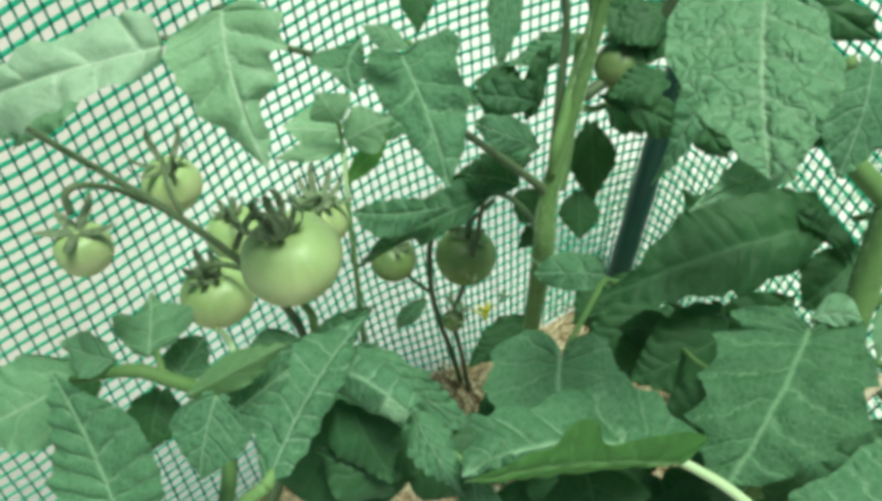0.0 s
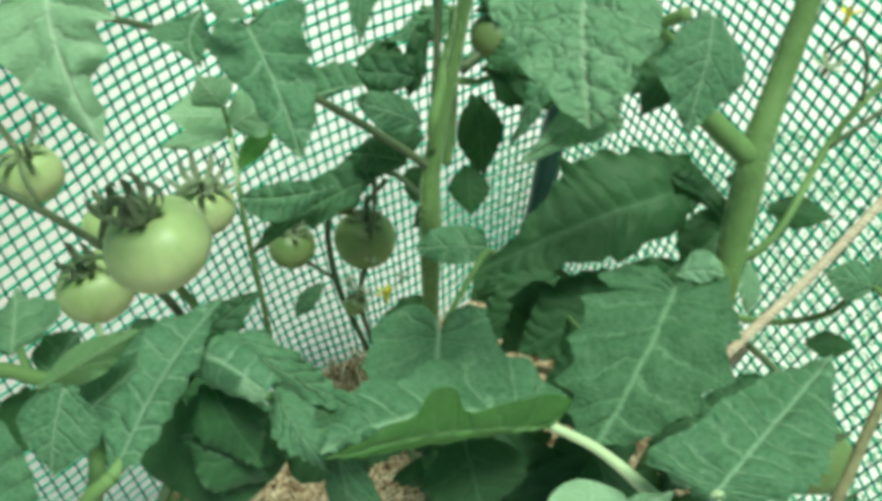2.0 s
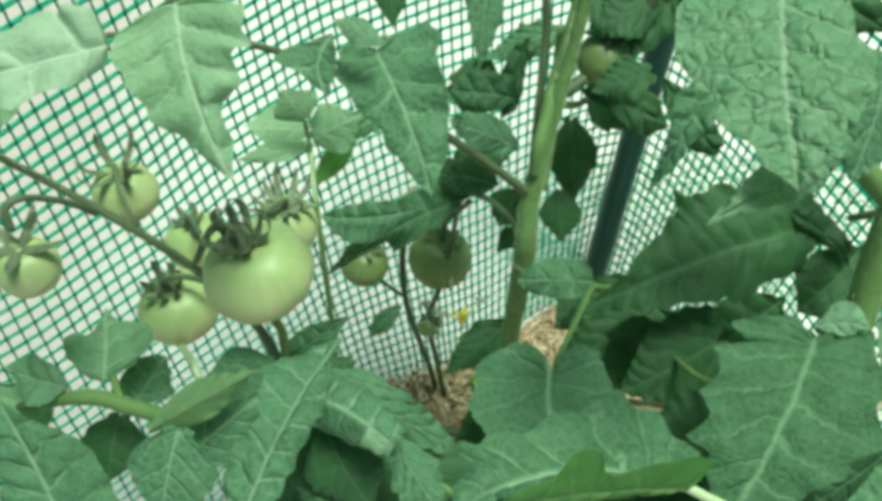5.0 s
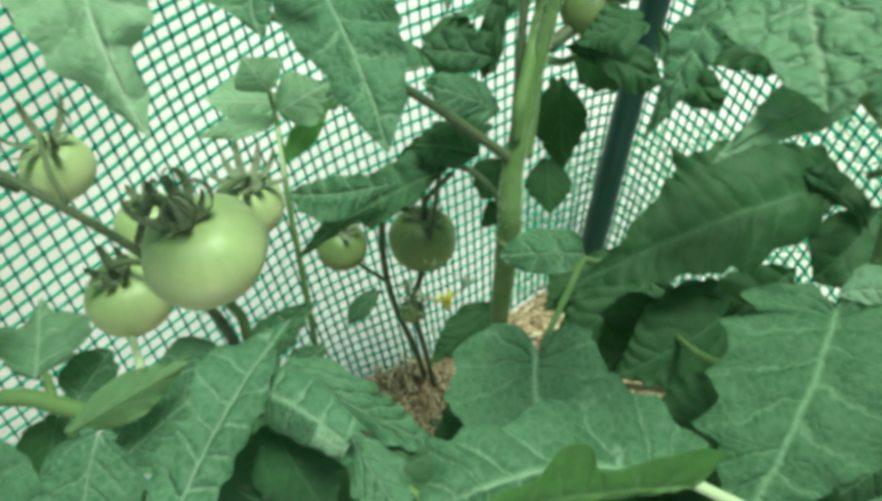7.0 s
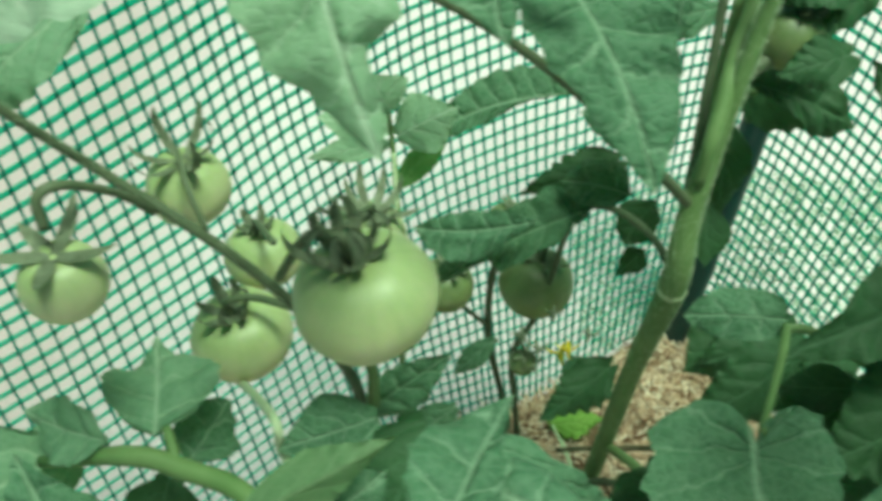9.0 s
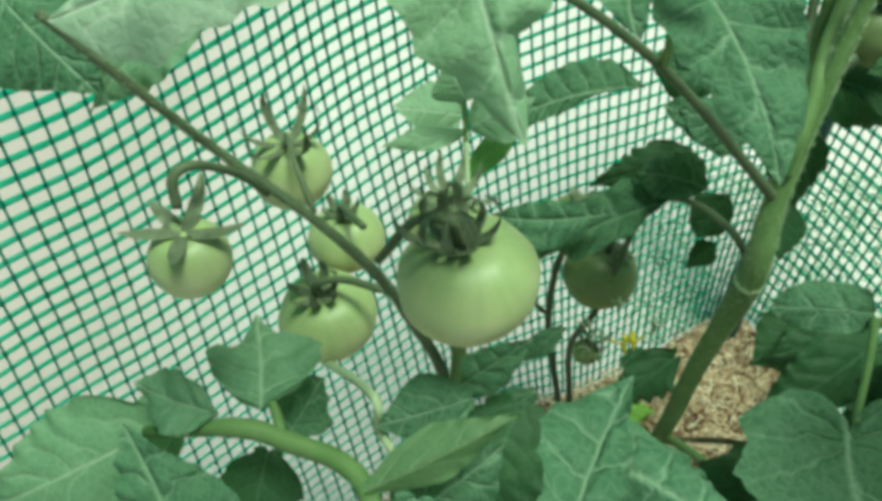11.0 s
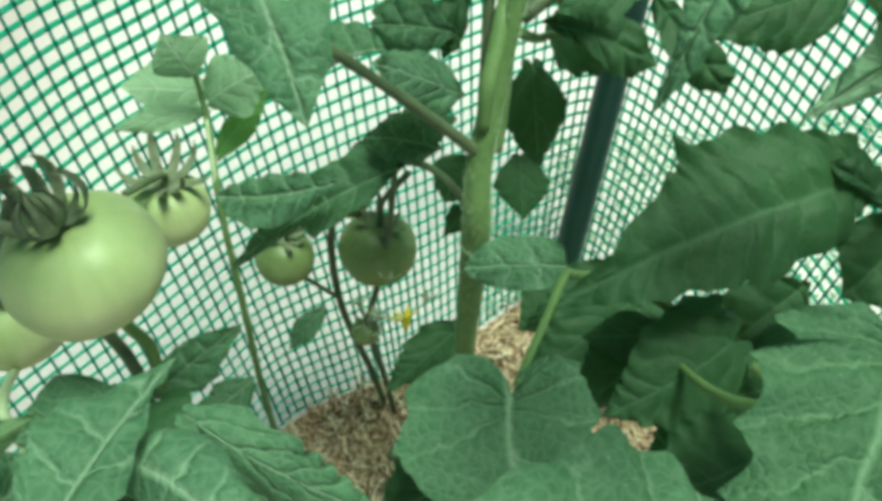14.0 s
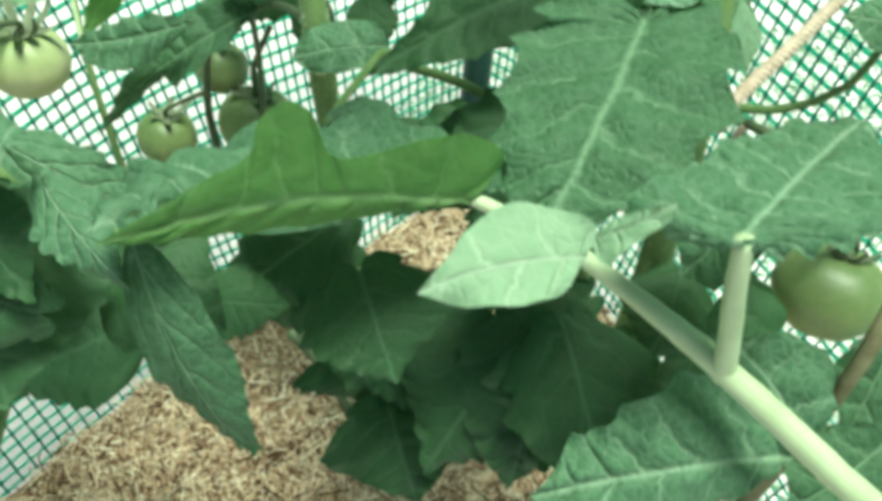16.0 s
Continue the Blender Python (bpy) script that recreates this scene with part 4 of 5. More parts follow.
leaflet(leaf_back, (0.155, 0.467, 0.548), (0.111, 0.454, 0.535), 0.033, (-0.056, -0.599, 0.799), "broad", LEAF_DARK_SHADED, 28)
leaflet(leaf_back, (0.152, 0.435, 0.517), (0.115, 0.427, 0.508), 0.027, (-0.056, -0.599, 0.799), "broad", LEAF_DARK_SHADED, 29)
blade(leaf_back, (0.099, 0.480, 0.553), (0.145, 0.458, 0.539), (-0.056, -0.599, 0.799), [(10, 13), (34, 16)], [(17, 16), (39, 16)], LEAF_DARK_SHADED, 29, droop=0.2)
blade(leaf_back, (0.162, 0.340, 0.661), (0.208, 0.315, 0.645), (-0.056, -0.599, 0.799), [(13, 10), (39, 10)], [(13, 13), (36, 12)], LEAF_DARK_SHADED, 29, droop=0.2)
blade(leaf_back, (0.159, 0.426, 0.520), (0.193, 0.384, 0.491), (-0.056, -0.599, 0.799), [(20, 9), (50, 11)], [(23, 14), (46, 13)], LEAF_DARK_SHADED, 29, droop=0.2)
blade(leaf_back, (0.120, 0.469, 0.470), (0.183, 0.445, 0.457), (-0.056, -0.599, 0.799), [(14, 16), (43, 20)], [(24, 8), (52, 15)], LEAF_DARK_SHADED, 29, droop=0.2)
blade(leaf_back, (0.176, 0.482, 0.541), (0.134, 0.452, 0.516), (-0.056, -0.599, 0.799), [(21, 15), (45, 12)], [(16, 20), (39, 13)], LEAF_DARK_SHADED, 29, droop=0.2)
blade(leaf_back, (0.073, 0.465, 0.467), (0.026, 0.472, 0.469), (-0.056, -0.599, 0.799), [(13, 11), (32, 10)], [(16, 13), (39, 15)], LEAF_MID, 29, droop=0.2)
blade(leaf_back, (0.085, 0.506, 0.489), (0.064, 0.460, 0.453), (-0.056, -0.599, 0.799), [(21, 5), (50, 9)], [(13, 10), (39, 11)], LEAF_DARK_SHADED, 29, droop=0.2)
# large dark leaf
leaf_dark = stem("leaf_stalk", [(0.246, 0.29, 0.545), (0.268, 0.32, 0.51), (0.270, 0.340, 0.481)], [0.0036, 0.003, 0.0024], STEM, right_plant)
blade(leaf_dark, (0.257, 0.339, 0.479), (0.096, 0.290, 0.458), (0.043, -0.518, 0.854), [(17, 12), (35, 24), (78, 29), (98, 23), (127, 16), (152, 7)], [(12, 24), (38, 39), (68, 49), (93, 52), (100, 39), (124, 24), (145, 10)], LEAF_DARK_SHADED, 30, droop=0.3, deep=0.10)
blade(leaf_dark, (0.263, 0.311, 0.470), (0.227, 0.339, 0.489), (0.043, -0.518, 0.854), [(29, 1), (40, 4)], [(18, 15), (39, 13)], LEAF_DARK_SHADED, 30, droop=0.2)
blade(leaf_dark, (0.276, 0.325, 0.470), (0.232, 0.291, 0.451), (0.043, -0.518, 0.854), [(6, 20), (29, 25), (49, 17)], [(19, 17), (45, 19)], LEAF_DARK_SHADED, 30, droop=0.2)
# broad leaf facing up
leaf_right = stem("leaf_stalk", [(0.238, 0.24, 0.47), (0.235, 0.25, 0.50), (0.216, 0.245, 0.525), (0.199, 0.233, 0.525)], [0.0034, 0.003, 0.0026], STEM, right_plant)
blade(leaf_right, (0.194, 0.228, 0.527), (0.139, 0.150, 0.511), (-0.123, -0.114, 0.986), [(-27, 6, 7), (-17, 25, 3), (9, 41, 2), (40, 49, 2), (67, 35), (85, 20)], [(-5, 16), (13, 40), (32, 42), (58, 39), (79, 33), (92, 22), (99, 11)], LEAF_MID, 31, droop=0.25, deep=0.12, teeth=1.3, veins=9)
blade(leaf_right, (0.194, 0.233, 0.530), (0.218, 0.228, 0.536), (-0.292, -0.569, 0.769), [(10, 13), (20, 11)], [(14, 4)], LEAF_PALE, 32, droop=0.2, teeth=0.3)
# puckered leaf near the top
leaf_top = stem("leaf_stalk", [(0.172, 0.268, 0.672), (0.165, 0.275, 0.66), (0.178, 0.286, 0.642)], [0.003, 0.0026, 0.0022], STEM, right_plant)
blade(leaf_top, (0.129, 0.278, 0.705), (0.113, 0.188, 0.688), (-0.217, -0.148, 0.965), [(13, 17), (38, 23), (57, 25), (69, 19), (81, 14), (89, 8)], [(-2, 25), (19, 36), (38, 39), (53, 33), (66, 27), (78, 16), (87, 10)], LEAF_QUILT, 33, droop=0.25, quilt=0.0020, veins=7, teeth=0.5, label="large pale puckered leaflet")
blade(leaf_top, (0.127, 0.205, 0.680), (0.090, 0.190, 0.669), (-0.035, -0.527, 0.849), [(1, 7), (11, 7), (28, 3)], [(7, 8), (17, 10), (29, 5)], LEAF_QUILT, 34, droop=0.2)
leaflet(leaf_top, (0.195, 0.290, 0.652), (0.182, 0.253, 0.617), 0.038, (0.012, -0.687, 0.727), "oval", LEAF, 35, deep=0.05)
leaflet(leaf_top, (0.194, 0.304, 0.630), (0.167, 0.275, 0.607), 0.024, (-0.033, -0.595, 0.803), "oval", LEAF_DARK_SHADED, 36, deep=0.07)
# front leaf with a thick pale stalk
leaf_front = stem("leaf_stalk", [(0.236, 0.05, 0.466), (0.221, 0.063, 0.473), (0.20, 0.086, 0.485), (0.179, 0.109, 0.496), (0.162, 0.130, 0.500), (0.14, 0.148, 0.51), (0.115, 0.159, 0.520)], [0.0055, 0.005, 0.0046, 0.0044, 0.0034, 0.0026, 0.0022], STEM_PALE, right_plant)
blade(leaf_front, (0.171, 0.106, 0.552), (0.287, 0.203, 0.488), (0.149, 0.418, 0.896), [(2, 12), (4, 35), (27, 27), (60, 24), (93, 19), (132, 10)], [(14, 17), (37, 31), (62, 31), (99, 21)], LEAF, 37, droop=0.15)
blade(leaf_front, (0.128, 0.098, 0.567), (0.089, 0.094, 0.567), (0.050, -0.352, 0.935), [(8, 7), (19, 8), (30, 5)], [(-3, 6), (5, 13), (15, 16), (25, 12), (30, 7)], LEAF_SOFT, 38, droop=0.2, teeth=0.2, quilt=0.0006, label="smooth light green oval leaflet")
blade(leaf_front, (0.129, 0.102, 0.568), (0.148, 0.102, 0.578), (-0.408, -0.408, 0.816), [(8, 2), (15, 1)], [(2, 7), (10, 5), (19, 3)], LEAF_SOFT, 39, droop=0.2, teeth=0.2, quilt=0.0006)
blade(leaf_front, (0.216, 0.086, 0.452), (0.127, 0.090, 0.441), (-0.122, -0.590, 0.798), [(24, 12), (52, 13), (79, 7)], [(15, 34), (35, 36), (53, 29), (63, 21), (73, 19), (80, 8)], LEAF, 40, droop=0.3)
blade(leaf_front, (0.236, 0.099, 0.426), (0.213, 0.134, 0.449), (-0.122, -0.590, 0.798), [(18, 13), (36, 14), (47, 8)], [(-3, 14), (6, 25), (22, 29), (38, 20)], LEAF, 41, droop=0.3)
blade(leaf_front, (0.115, 0.157, 0.520), (0.010, 0.140, 0.540), (0.200, -0.948, 0.249), [(25, 2, -2), (60, 3, -3), (90, 1, -1)], [(-10, 11), (-8, 18), (6, 25), (20, 24), (35, 21), (45, 22), (49, 30), (52, 37), (59, 39), (65, 33), (67, 24), (76, 19), (86, 13), (97, 7)], LEAF_UNDER, 42, droop=0.05, quilt=0.0010, teeth=0.3, wave=0.0008, label="leaflet rolled lengthwise, lighter underside showing")
blade(leaf_front, (0.116, 0.159, 0.519), (0.010, 0.140, 0.545), (0.180, 0.290, 0.940), [(30, 2), (80, 2)], [(-21, 15, 1), (-12, 33), (0, 48), (21, 52), (59, 42), (87, 39), (99, 37), (99, 25), (107, 14)], LEAF, 42, droop=0.1, quilt=0.0022)
# small leaflets by the twine
leaf_side = stem("leaf_stalk", [(0.242, 0.25, 0.46), (0.28, 0.245, 0.455), (0.305, 0.24, 0.47), (0.317, 0.237, 0.502), (0.327, 0.20, 0.501)], [0.0024, 0.002, 0.0016], STEM, right_plant)
leaflet(leaf_side, (0.317, 0.237, 0.503), (0.290, 0.245, 0.506), 0.022, (-0.061, -0.587, 0.807), "oval", LEAF, 44)
leaflet(leaf_side, (0.318, 0.237, 0.503), (0.333, 0.247, 0.511), 0.022, (-0.061, -0.587, 0.807), "oval", LEAF, 45)
leaflet(leaf_side, (0.327, 0.199, 0.501), (0.307, 0.209, 0.506), 0.019, (-0.061, -0.587, 0.807), "oval", LEAF, 46)
leaflet(leaf_side, (0.244, 0.248, 0.515), (0.242, 0.224, 0.497), 0.011, (-0.056, -0.599, 0.799), "oval", LEAF_PALE, 47)
leaflet(leaf_side, (0.289, 0.313, 0.482), (0.329, 0.305, 0.479), 0.020, (-0.061, -0.587, 0.807), "oval", LEAF_DARK_SHADED, 48)
leaflet(leaf_side, (0.298, 0.233, 0.449), (0.328, 0.228, 0.447), 0.015, (-0.061, -0.587, 0.807), "oval", LEAF_DARK_SHADED, 49)
# low compound leaf
leaf_low = stem("leaf_stalk", [(-0.168, 0.24, 0.452), (-0.172, 0.25, 0.455), (-0.175, 0.256, 0.456)], [0.0026, 0.0024, 0.002], STEM, left_plant)
blade(leaf_low, (-0.179, 0.252, 0.455), (-0.191, 0.307, 0.448), (-0.104, 0.108, 0.989), [(15, 17), (40, 26), (45, 9)], [(13, 23), (29, 32), (42, 10)], LEAF_PALE, 50, droop=0.15)
blade(leaf_low, (-0.174, 0.255, 0.419), (-0.160, 0.290, 0.417), (0.659, -0.217, 0.720), [(7, 16), (26, 15)], [(17, 17), (30, 11)], LEAF, 51, droop=0.2)
blade(leaf_low, (-0.197, 0.250, 0.455), (-0.242, 0.269, 0.446), (-0.374, -0.541, 0.753), [(14, 14), (34, 17)], [(19, 14), (35, 12)], LEAF_PALE, 52, droop=0.2)
leaflet(leaf_low, (-0.241, 0.259, 0.413), (-0.317, 0.227, 0.389), 0.059, (0.005, -0.601, 0.799), "broad", LEAF_PALE, 53)
blade(leaf_low, (-0.203, 0.177, 0.376), (-0.247, 0.254, 0.434), (0.005, -0.601, 0.799), [(35, 31), (62, 22), (84, 11)], [(4, 35), (29, 42), (58, 39), (81, 21)], LEAF, 54, droop=0.2)
leaflet(leaf_low, (-0.181, 0.249, 0.418), (-0.188, 0.217, 0.394), 0.038, (0.005, -0.601, 0.799), "oval", LEAF_DARK_SHADED, 55)
stem("leaf_stalk", [(-0.195, 0.370, 0.310), (-0.134, 0.269, 0.445), (-0.129, 0.256, 0.436), (-0.122, 0.247, 0.428)], [0.0024, 0.0022, 0.0019], STEM_PALE, left_plant)
# near leaf
leaf_near = stem("leaf_stalk", [(-0.185, 0.088, 0.37), (-0.13, 0.11, 0.47), (-0.09, 0.125, 0.54), (-0.075, 0.133, 0.553)], [0.004, 0.0036, 0.003], STEM, left_plant)
blade(leaf_near, (-0.075, 0.133, 0.551), (-0.037, 0.224, 0.547), (0.042, 0.030, 0.999), [(16, 16), (32, 20), (45, 15), (62, 23), (79, 21)], [(9, 7), (26, 9), (43, 8), (63, 9), (82, 3)], LEAF, 56, droop=0.15)
leaflet(leaf_near, (-0.107, 0.182, 0.541), (-0.115, 0.151, 0.517), 0.037, (-0.056, -0.599, 0.799), "oval", LEAF, 57)
leaflet(leaf_near, (-0.123, 0.189, 0.530), (-0.075, 0.211, 0.543), 0.017, (0.027, -0.548, 0.836), "fold", LEAF_BACK, 58, quilt=0.0, deep=0.05, label="leaflet folded along its midrib")
leaflet(leaf_near, (-0.087, 0.266, 0.446), (-0.129, 0.254, 0.440), 0.031, (0.047, -0.594, 0.803), "oval", LEAF, 59, deep=0.04, quilt=0.0004)
blade(leaf_near, (-0.102, 0.308, 0.359), (-0.049, 0.332, 0.392), (-0.201, -0.602, 0.773), [(24, 13), (43, 11)], [(32, 15), (54, 8)], LEAF, 60, droop=0.2)
leaflet(leaf_near, (-0.114, 0.190, 0.496), (-0.078, 0.212, 0.516), 0.038, (-0.056, -0.599, 0.799), "oval", LEAF, 61)
# curled leaf in front
leaf_curled = stem("leaf_stalk", [(-0.075, 0.133, 0.553), (-0.06, 0.18, 0.53), (-0.051, 0.220, 0.50), (-0.03, 0.20, 0.50), (0.015, 0.155, 0.52)], [0.003, 0.0026, 0.002], STEM, left_plant)
leaflet(leaf_curled, (-0.047, 0.312, 0.366), (-0.075, 0.298, 0.352), 0.020, (-0.080, -0.604, 0.793), "oval", LEAF, 204)
curled(leaf_curled, [(-0.050, 0.204, 0.522), (-0.038, 0.196, 0.532), (-0.026, 0.186, 0.538), (-0.012, 0.172, 0.541)], [0.009, 0.0125, 0.0115, 0.0075], 4.2, (-0.25, -0.6, 0.75), LEAF, 62, label="tightly curled leaflet")
curled(leaf_curled, [(-0.021, 0.1795, 0.5405), (-0.017, 0.1755, 0.5412), (-0.012, 0.171, 0.542)], [0.0098, 0.0090, 0.0058], 1.0, (-0.1, -0.75, 0.65), LEAF_SOFT, 65, label="bleached whitish patch of the curled leaflet")
leaflet(leaf_curled, (-0.014, 0.182, 0.525), (0.012, 0.143, 0.514), 0.022, (-0.148, -0.354, 0.924), "long", LEAF, 63)
leaflet(leaf_curled, (-0.045, 0.231, 0.496), (0.022, 0.205, 0.457), 0.025, (0.146, -0.686, 0.713), "long", LEAF, 64)
leaflet(leaf_curled, (0.015, 0.152, 0.523), (0.037, 0.126, 0.432), 0.026, (-0.098, -0.963, 0.249), "long", LEAF_MID, 66, deep=0.2, wave=0.002)
leaflet(leaf_curled, (0.074, 0.252, 0.403), (0.016, 0.228, 0.376), 0.051, (-0.122, -0.590, 0.798), "broad", LEAF_DARK_SHADED, 67)
leaflet(leaf_curled, (-0.034, 0.241, 0.353), (-0.106, 0.226, 0.331), 0.058, (-0.122, -0.590, 0.798), "broad", LEAF_DARK_SHADED, 68)
leaflet(leaf_curled, (-0.063, 0.271, 0.421), (-0.085, 0.231, 0.388), 0.056, (-0.122, -0.590, 0.798), "broad", LEAF_DARK_SHADED, 69)
# leaflets of the young shoot
leaf_shoot = stem("leaf_stalk", [(-0.083, 0.472, 0.318), (-0.085, 0.49, 0.345), (-0.087, 0.512, 0.364)], [0.002, 0.0018, 0.0015], STEM_PALE, shoot)
leaflet(leaf_shoot, (-0.092, 0.543, 0.361), (-0.140, 0.524, 0.384), 0.041, (0.531, -0.556, 0.640), "oval", LEAF_SOFT, 70)
leaflet(leaf_shoot, (-0.089, 0.525, 0.361), (-0.148, 0.502, 0.366), 0.018, (0.271, -0.507, 0.818), "oval", LEAF_SOFT, 71)
leaflet(leaf_shoot, (-0.084, 0.516, 0.377), (-0.043, 0.516, 0.405), 0.040, (-0.369, -0.771, 0.520), "oval", LEAF_SOFT, 72)
leaflet(leaf_shoot, (-0.084, 0.504, 0.337), (-0.045, 0.534, 0.371), 0.019, (-0.081, -0.701, 0.709), "oval", LEAF_UNDER, 73, deep=0.04)
leaflet(leaf_shoot, (-0.088, 0.515, 0.401), (-0.103, 0.523, 0.427), 0.037, (0.115, -0.926, 0.360), "oval", LEAF_SOFT, 74)
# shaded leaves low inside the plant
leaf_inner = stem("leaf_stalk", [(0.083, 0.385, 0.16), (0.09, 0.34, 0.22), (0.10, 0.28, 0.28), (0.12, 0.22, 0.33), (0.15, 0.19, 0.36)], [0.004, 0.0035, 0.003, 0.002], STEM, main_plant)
leaflet(leaf_inner, (0.073, 0.235, 0.315), (0.081, 0.205, 0.294), 0.070, (-0.122, -0.590, 0.798), "lobed", LEAF_DARK_SHADED, 75)
leaflet(leaf_inner, (0.114, 0.217, 0.357), (0.127, 0.170, 0.325), 0.083, (-0.122, -0.590, 0.798), "lobed", LEAF_DARK_SHADED, 76)
leaflet(leaf_inner, (0.144, 0.203, 0.377), (0.160, 0.160, 0.348), 0.066, (-0.122, -0.590, 0.798), "broad", LEAF_DARK_SHADED, 77)
leaflet(leaf_inner, (0.089, 0.186, 0.331), (0.097, 0.145, 0.302), 0.075, (-0.122, -0.590, 0.798), "broad", LEAF_DARK_SHADED, 78)
leaflet(leaf_inner, (0.166, 0.186, 0.393), (0.137, 0.128, 0.345), 0.073, (-0.122, -0.590, 0.798), "broad", LEAF_DARK_SHADED, 79)
leaflet(leaf_inner, (0.166, 0.175, 0.410), (0.176, 0.108, 0.362), 0.065, (-0.122, -0.590, 0.798), "lobed", LEAF_DARK_SHADED, 80)
leaflet(leaf_inner, (0.014, 0.205, 0.417), (0.050, 0.198, 0.414), 0.031, (-0.056, -0.599, 0.799), "broad", LEAF_DARK_SHADED, 81)
leaflet(leaf_inner, (0.100, 0.235, 0.338), (0.085, 0.191, 0.303), 0.066, (-0.108, -0.597, 0.795), "broad", LEAF_DARK_SHADED, 82)
leaflet(leaf_inner, (0.080, 0.175, 0.465), (0.089, 0.140, 0.440), 0.056, (-0.061, -0.587, 0.807), "broad", LEAF_DARK_SHADED, 83)
leaflet(leaf_inner, (0.141, 0.197, 0.370), (0.074, 0.189, 0.354), 0.064, (-0.122, -0.582, 0.804), "lobed", LEAF_DARK_SHADED, 84)
leaflet(leaf_inner, (0.141, 0.179, 0.382), (0.101, 0.142, 0.349), 0.071, (-0.122, -0.582, 0.804), "lobed", LEAF_DARK_SHADED, 85)
leaflet(leaf_inner, (0.165, 0.172, 0.393), (0.150, 0.131, 0.361), 0.057, (-0.122, -0.582, 0.804), "broad", LEAF_DARK_SHADED, 86)
leaflet(leaf_inner, (0.079, 0.244, 0.370), (0.018, 0.240, 0.357), 0.048, (-0.122, -0.582, 0.804), "broad", LEAF_DARK_SHADED, 87)
leaflet(leaf_inner, (0.146, 0.231, 0.346), (0.082, 0.221, 0.329), 0.041, (-0.122, -0.582, 0.804), "lobed", LEAF_DARK_SHADED, 88)
leaflet(leaf_inner, (0.126, 0.225, 0.313), (0.071, 0.192, 0.281), 0.052, (-0.122, -0.582, 0.804), "lobed", LEAF_DARK_SHADED, 89)
leaflet(leaf_inner, (0.191, 0.203, 0.382), (0.146, 0.192, 0.367), 0.034, (-0.122, -0.582, 0.804), "broad", LEAF_DARK_SHADED, 90)
leaflet(leaf_inner, (0.217, 0.191, 0.353), (0.196, 0.157, 0.325), 0.042, (-0.122, -0.582, 0.804), "broad", LEAF_DARK_SHADED, 91)
leaflet(leaf_inner, (0.244, 0.213, 0.375), (0.221, 0.180, 0.347), 0.049, (-0.122, -0.590, 0.798), "broad", LEAF_DARK_SHADED, 92)
leaflet(leaf_inner, (0.150, 0.398, 0.312), (0.112, 0.378, 0.294), 0.044, (-0.025, -0.613, 0.789), "oval", LEAF_DARK_SHADED, 93)
leaflet(leaf_inner, (0.077, 0.410, 0.243), (0.024, 0.379, 0.217), 0.037, (-0.025, -0.613, 0.789), "lobed", LEAF_DARK_SHADED, 94)
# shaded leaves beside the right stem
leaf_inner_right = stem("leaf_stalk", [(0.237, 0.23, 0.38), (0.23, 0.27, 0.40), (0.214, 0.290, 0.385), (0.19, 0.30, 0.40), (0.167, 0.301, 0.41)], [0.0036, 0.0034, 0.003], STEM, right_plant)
leaflet(leaf_inner_right, (0.235, 0.344, 0.297), (0.159, 0.336, 0.284), 0.062, (-0.077, -0.592, 0.802), "broad", LEAF_DARK_SHADED, 96)
leaflet(leaf_inner_right, (0.236, 0.306, 0.294), (0.178, 0.280, 0.269), 0.052, (-0.077, -0.592, 0.802), "broad", LEAF_DARK_SHADED, 97)
leaflet(leaf_inner_right, (0.199, 0.330, 0.349), (0.146, 0.331, 0.347), 0.032, (-0.034, -0.600, 0.799), "oval", LEAF_DARK_SHADED, 98)
leaflet(leaf_inner_right, (0.236, 0.287, 0.381), (0.175, 0.279, 0.372), 0.040, (-0.034, -0.600, 0.799), "broad", LEAF_DARK_SHADED, 99)
leaflet(leaf_inner_right, (0.186, 0.231, 0.424), (0.126, 0.218, 0.409), 0.050, (-0.056, -0.599, 0.799), "broad", LEAF_DARK_SHADED, 100)
leaflet(leaf_inner_right, (0.187, 0.285, 0.426), (0.125, 0.262, 0.405), 0.053, (-0.056, -0.599, 0.799), "broad", LEAF_DARK_SHADED, 101)
leaflet(leaf_inner_right, (0.183, 0.395, 0.317), (0.118, 0.378, 0.301), 0.045, (-0.029, -0.606, 0.795), "broad", LEAF_DARK_SHADED, 102)
leaflet(leaf_inner_right, (0.179, 0.373, 0.325), (0.109, 0.338, 0.296), 0.050, (-0.029, -0.606, 0.795), "broad", LEAF_DARK_SHADED, 103)
leaflet(leaf_inner_right, (0.170, 0.312, 0.383), (0.121, 0.286, 0.360), 0.047, (-0.056, -0.599, 0.799), "broad", LEAF_DARK_SHADED, 104)
leaflet(leaf_inner_right, (0.198, 0.318, 0.402), (0.159, 0.301, 0.386), 0.031, (-0.056, -0.599, 0.799), "broad", LEAF_DARK_SHADED, 105)
leaflet(leaf_inner_right, (0.216, 0.361, 0.317), (0.165, 0.344, 0.302), 0.048, (-0.029, -0.606, 0.795), "broad", LEAF_DARK_SHADED, 106)
blade(leaf_inner_right, (0.250, 0.326, 0.381), (0.230, 0.288, 0.351), (-0.029, -0.606, 0.795), [(19, 20), (45, 17)], [(22, 21), (41, 16)], LEAF_DARK_SHADED, 106, droop=0.2)
blade(leaf_inner_right, (0.268, 0.349, 0.376), (0.204, 0.315, 0.348), (-0.029, -0.606, 0.795), [(24, 24), (57, 19)], [(22, 21), (55, 26)], LEAF_DARK_SHADED, 106, droop=0.2)
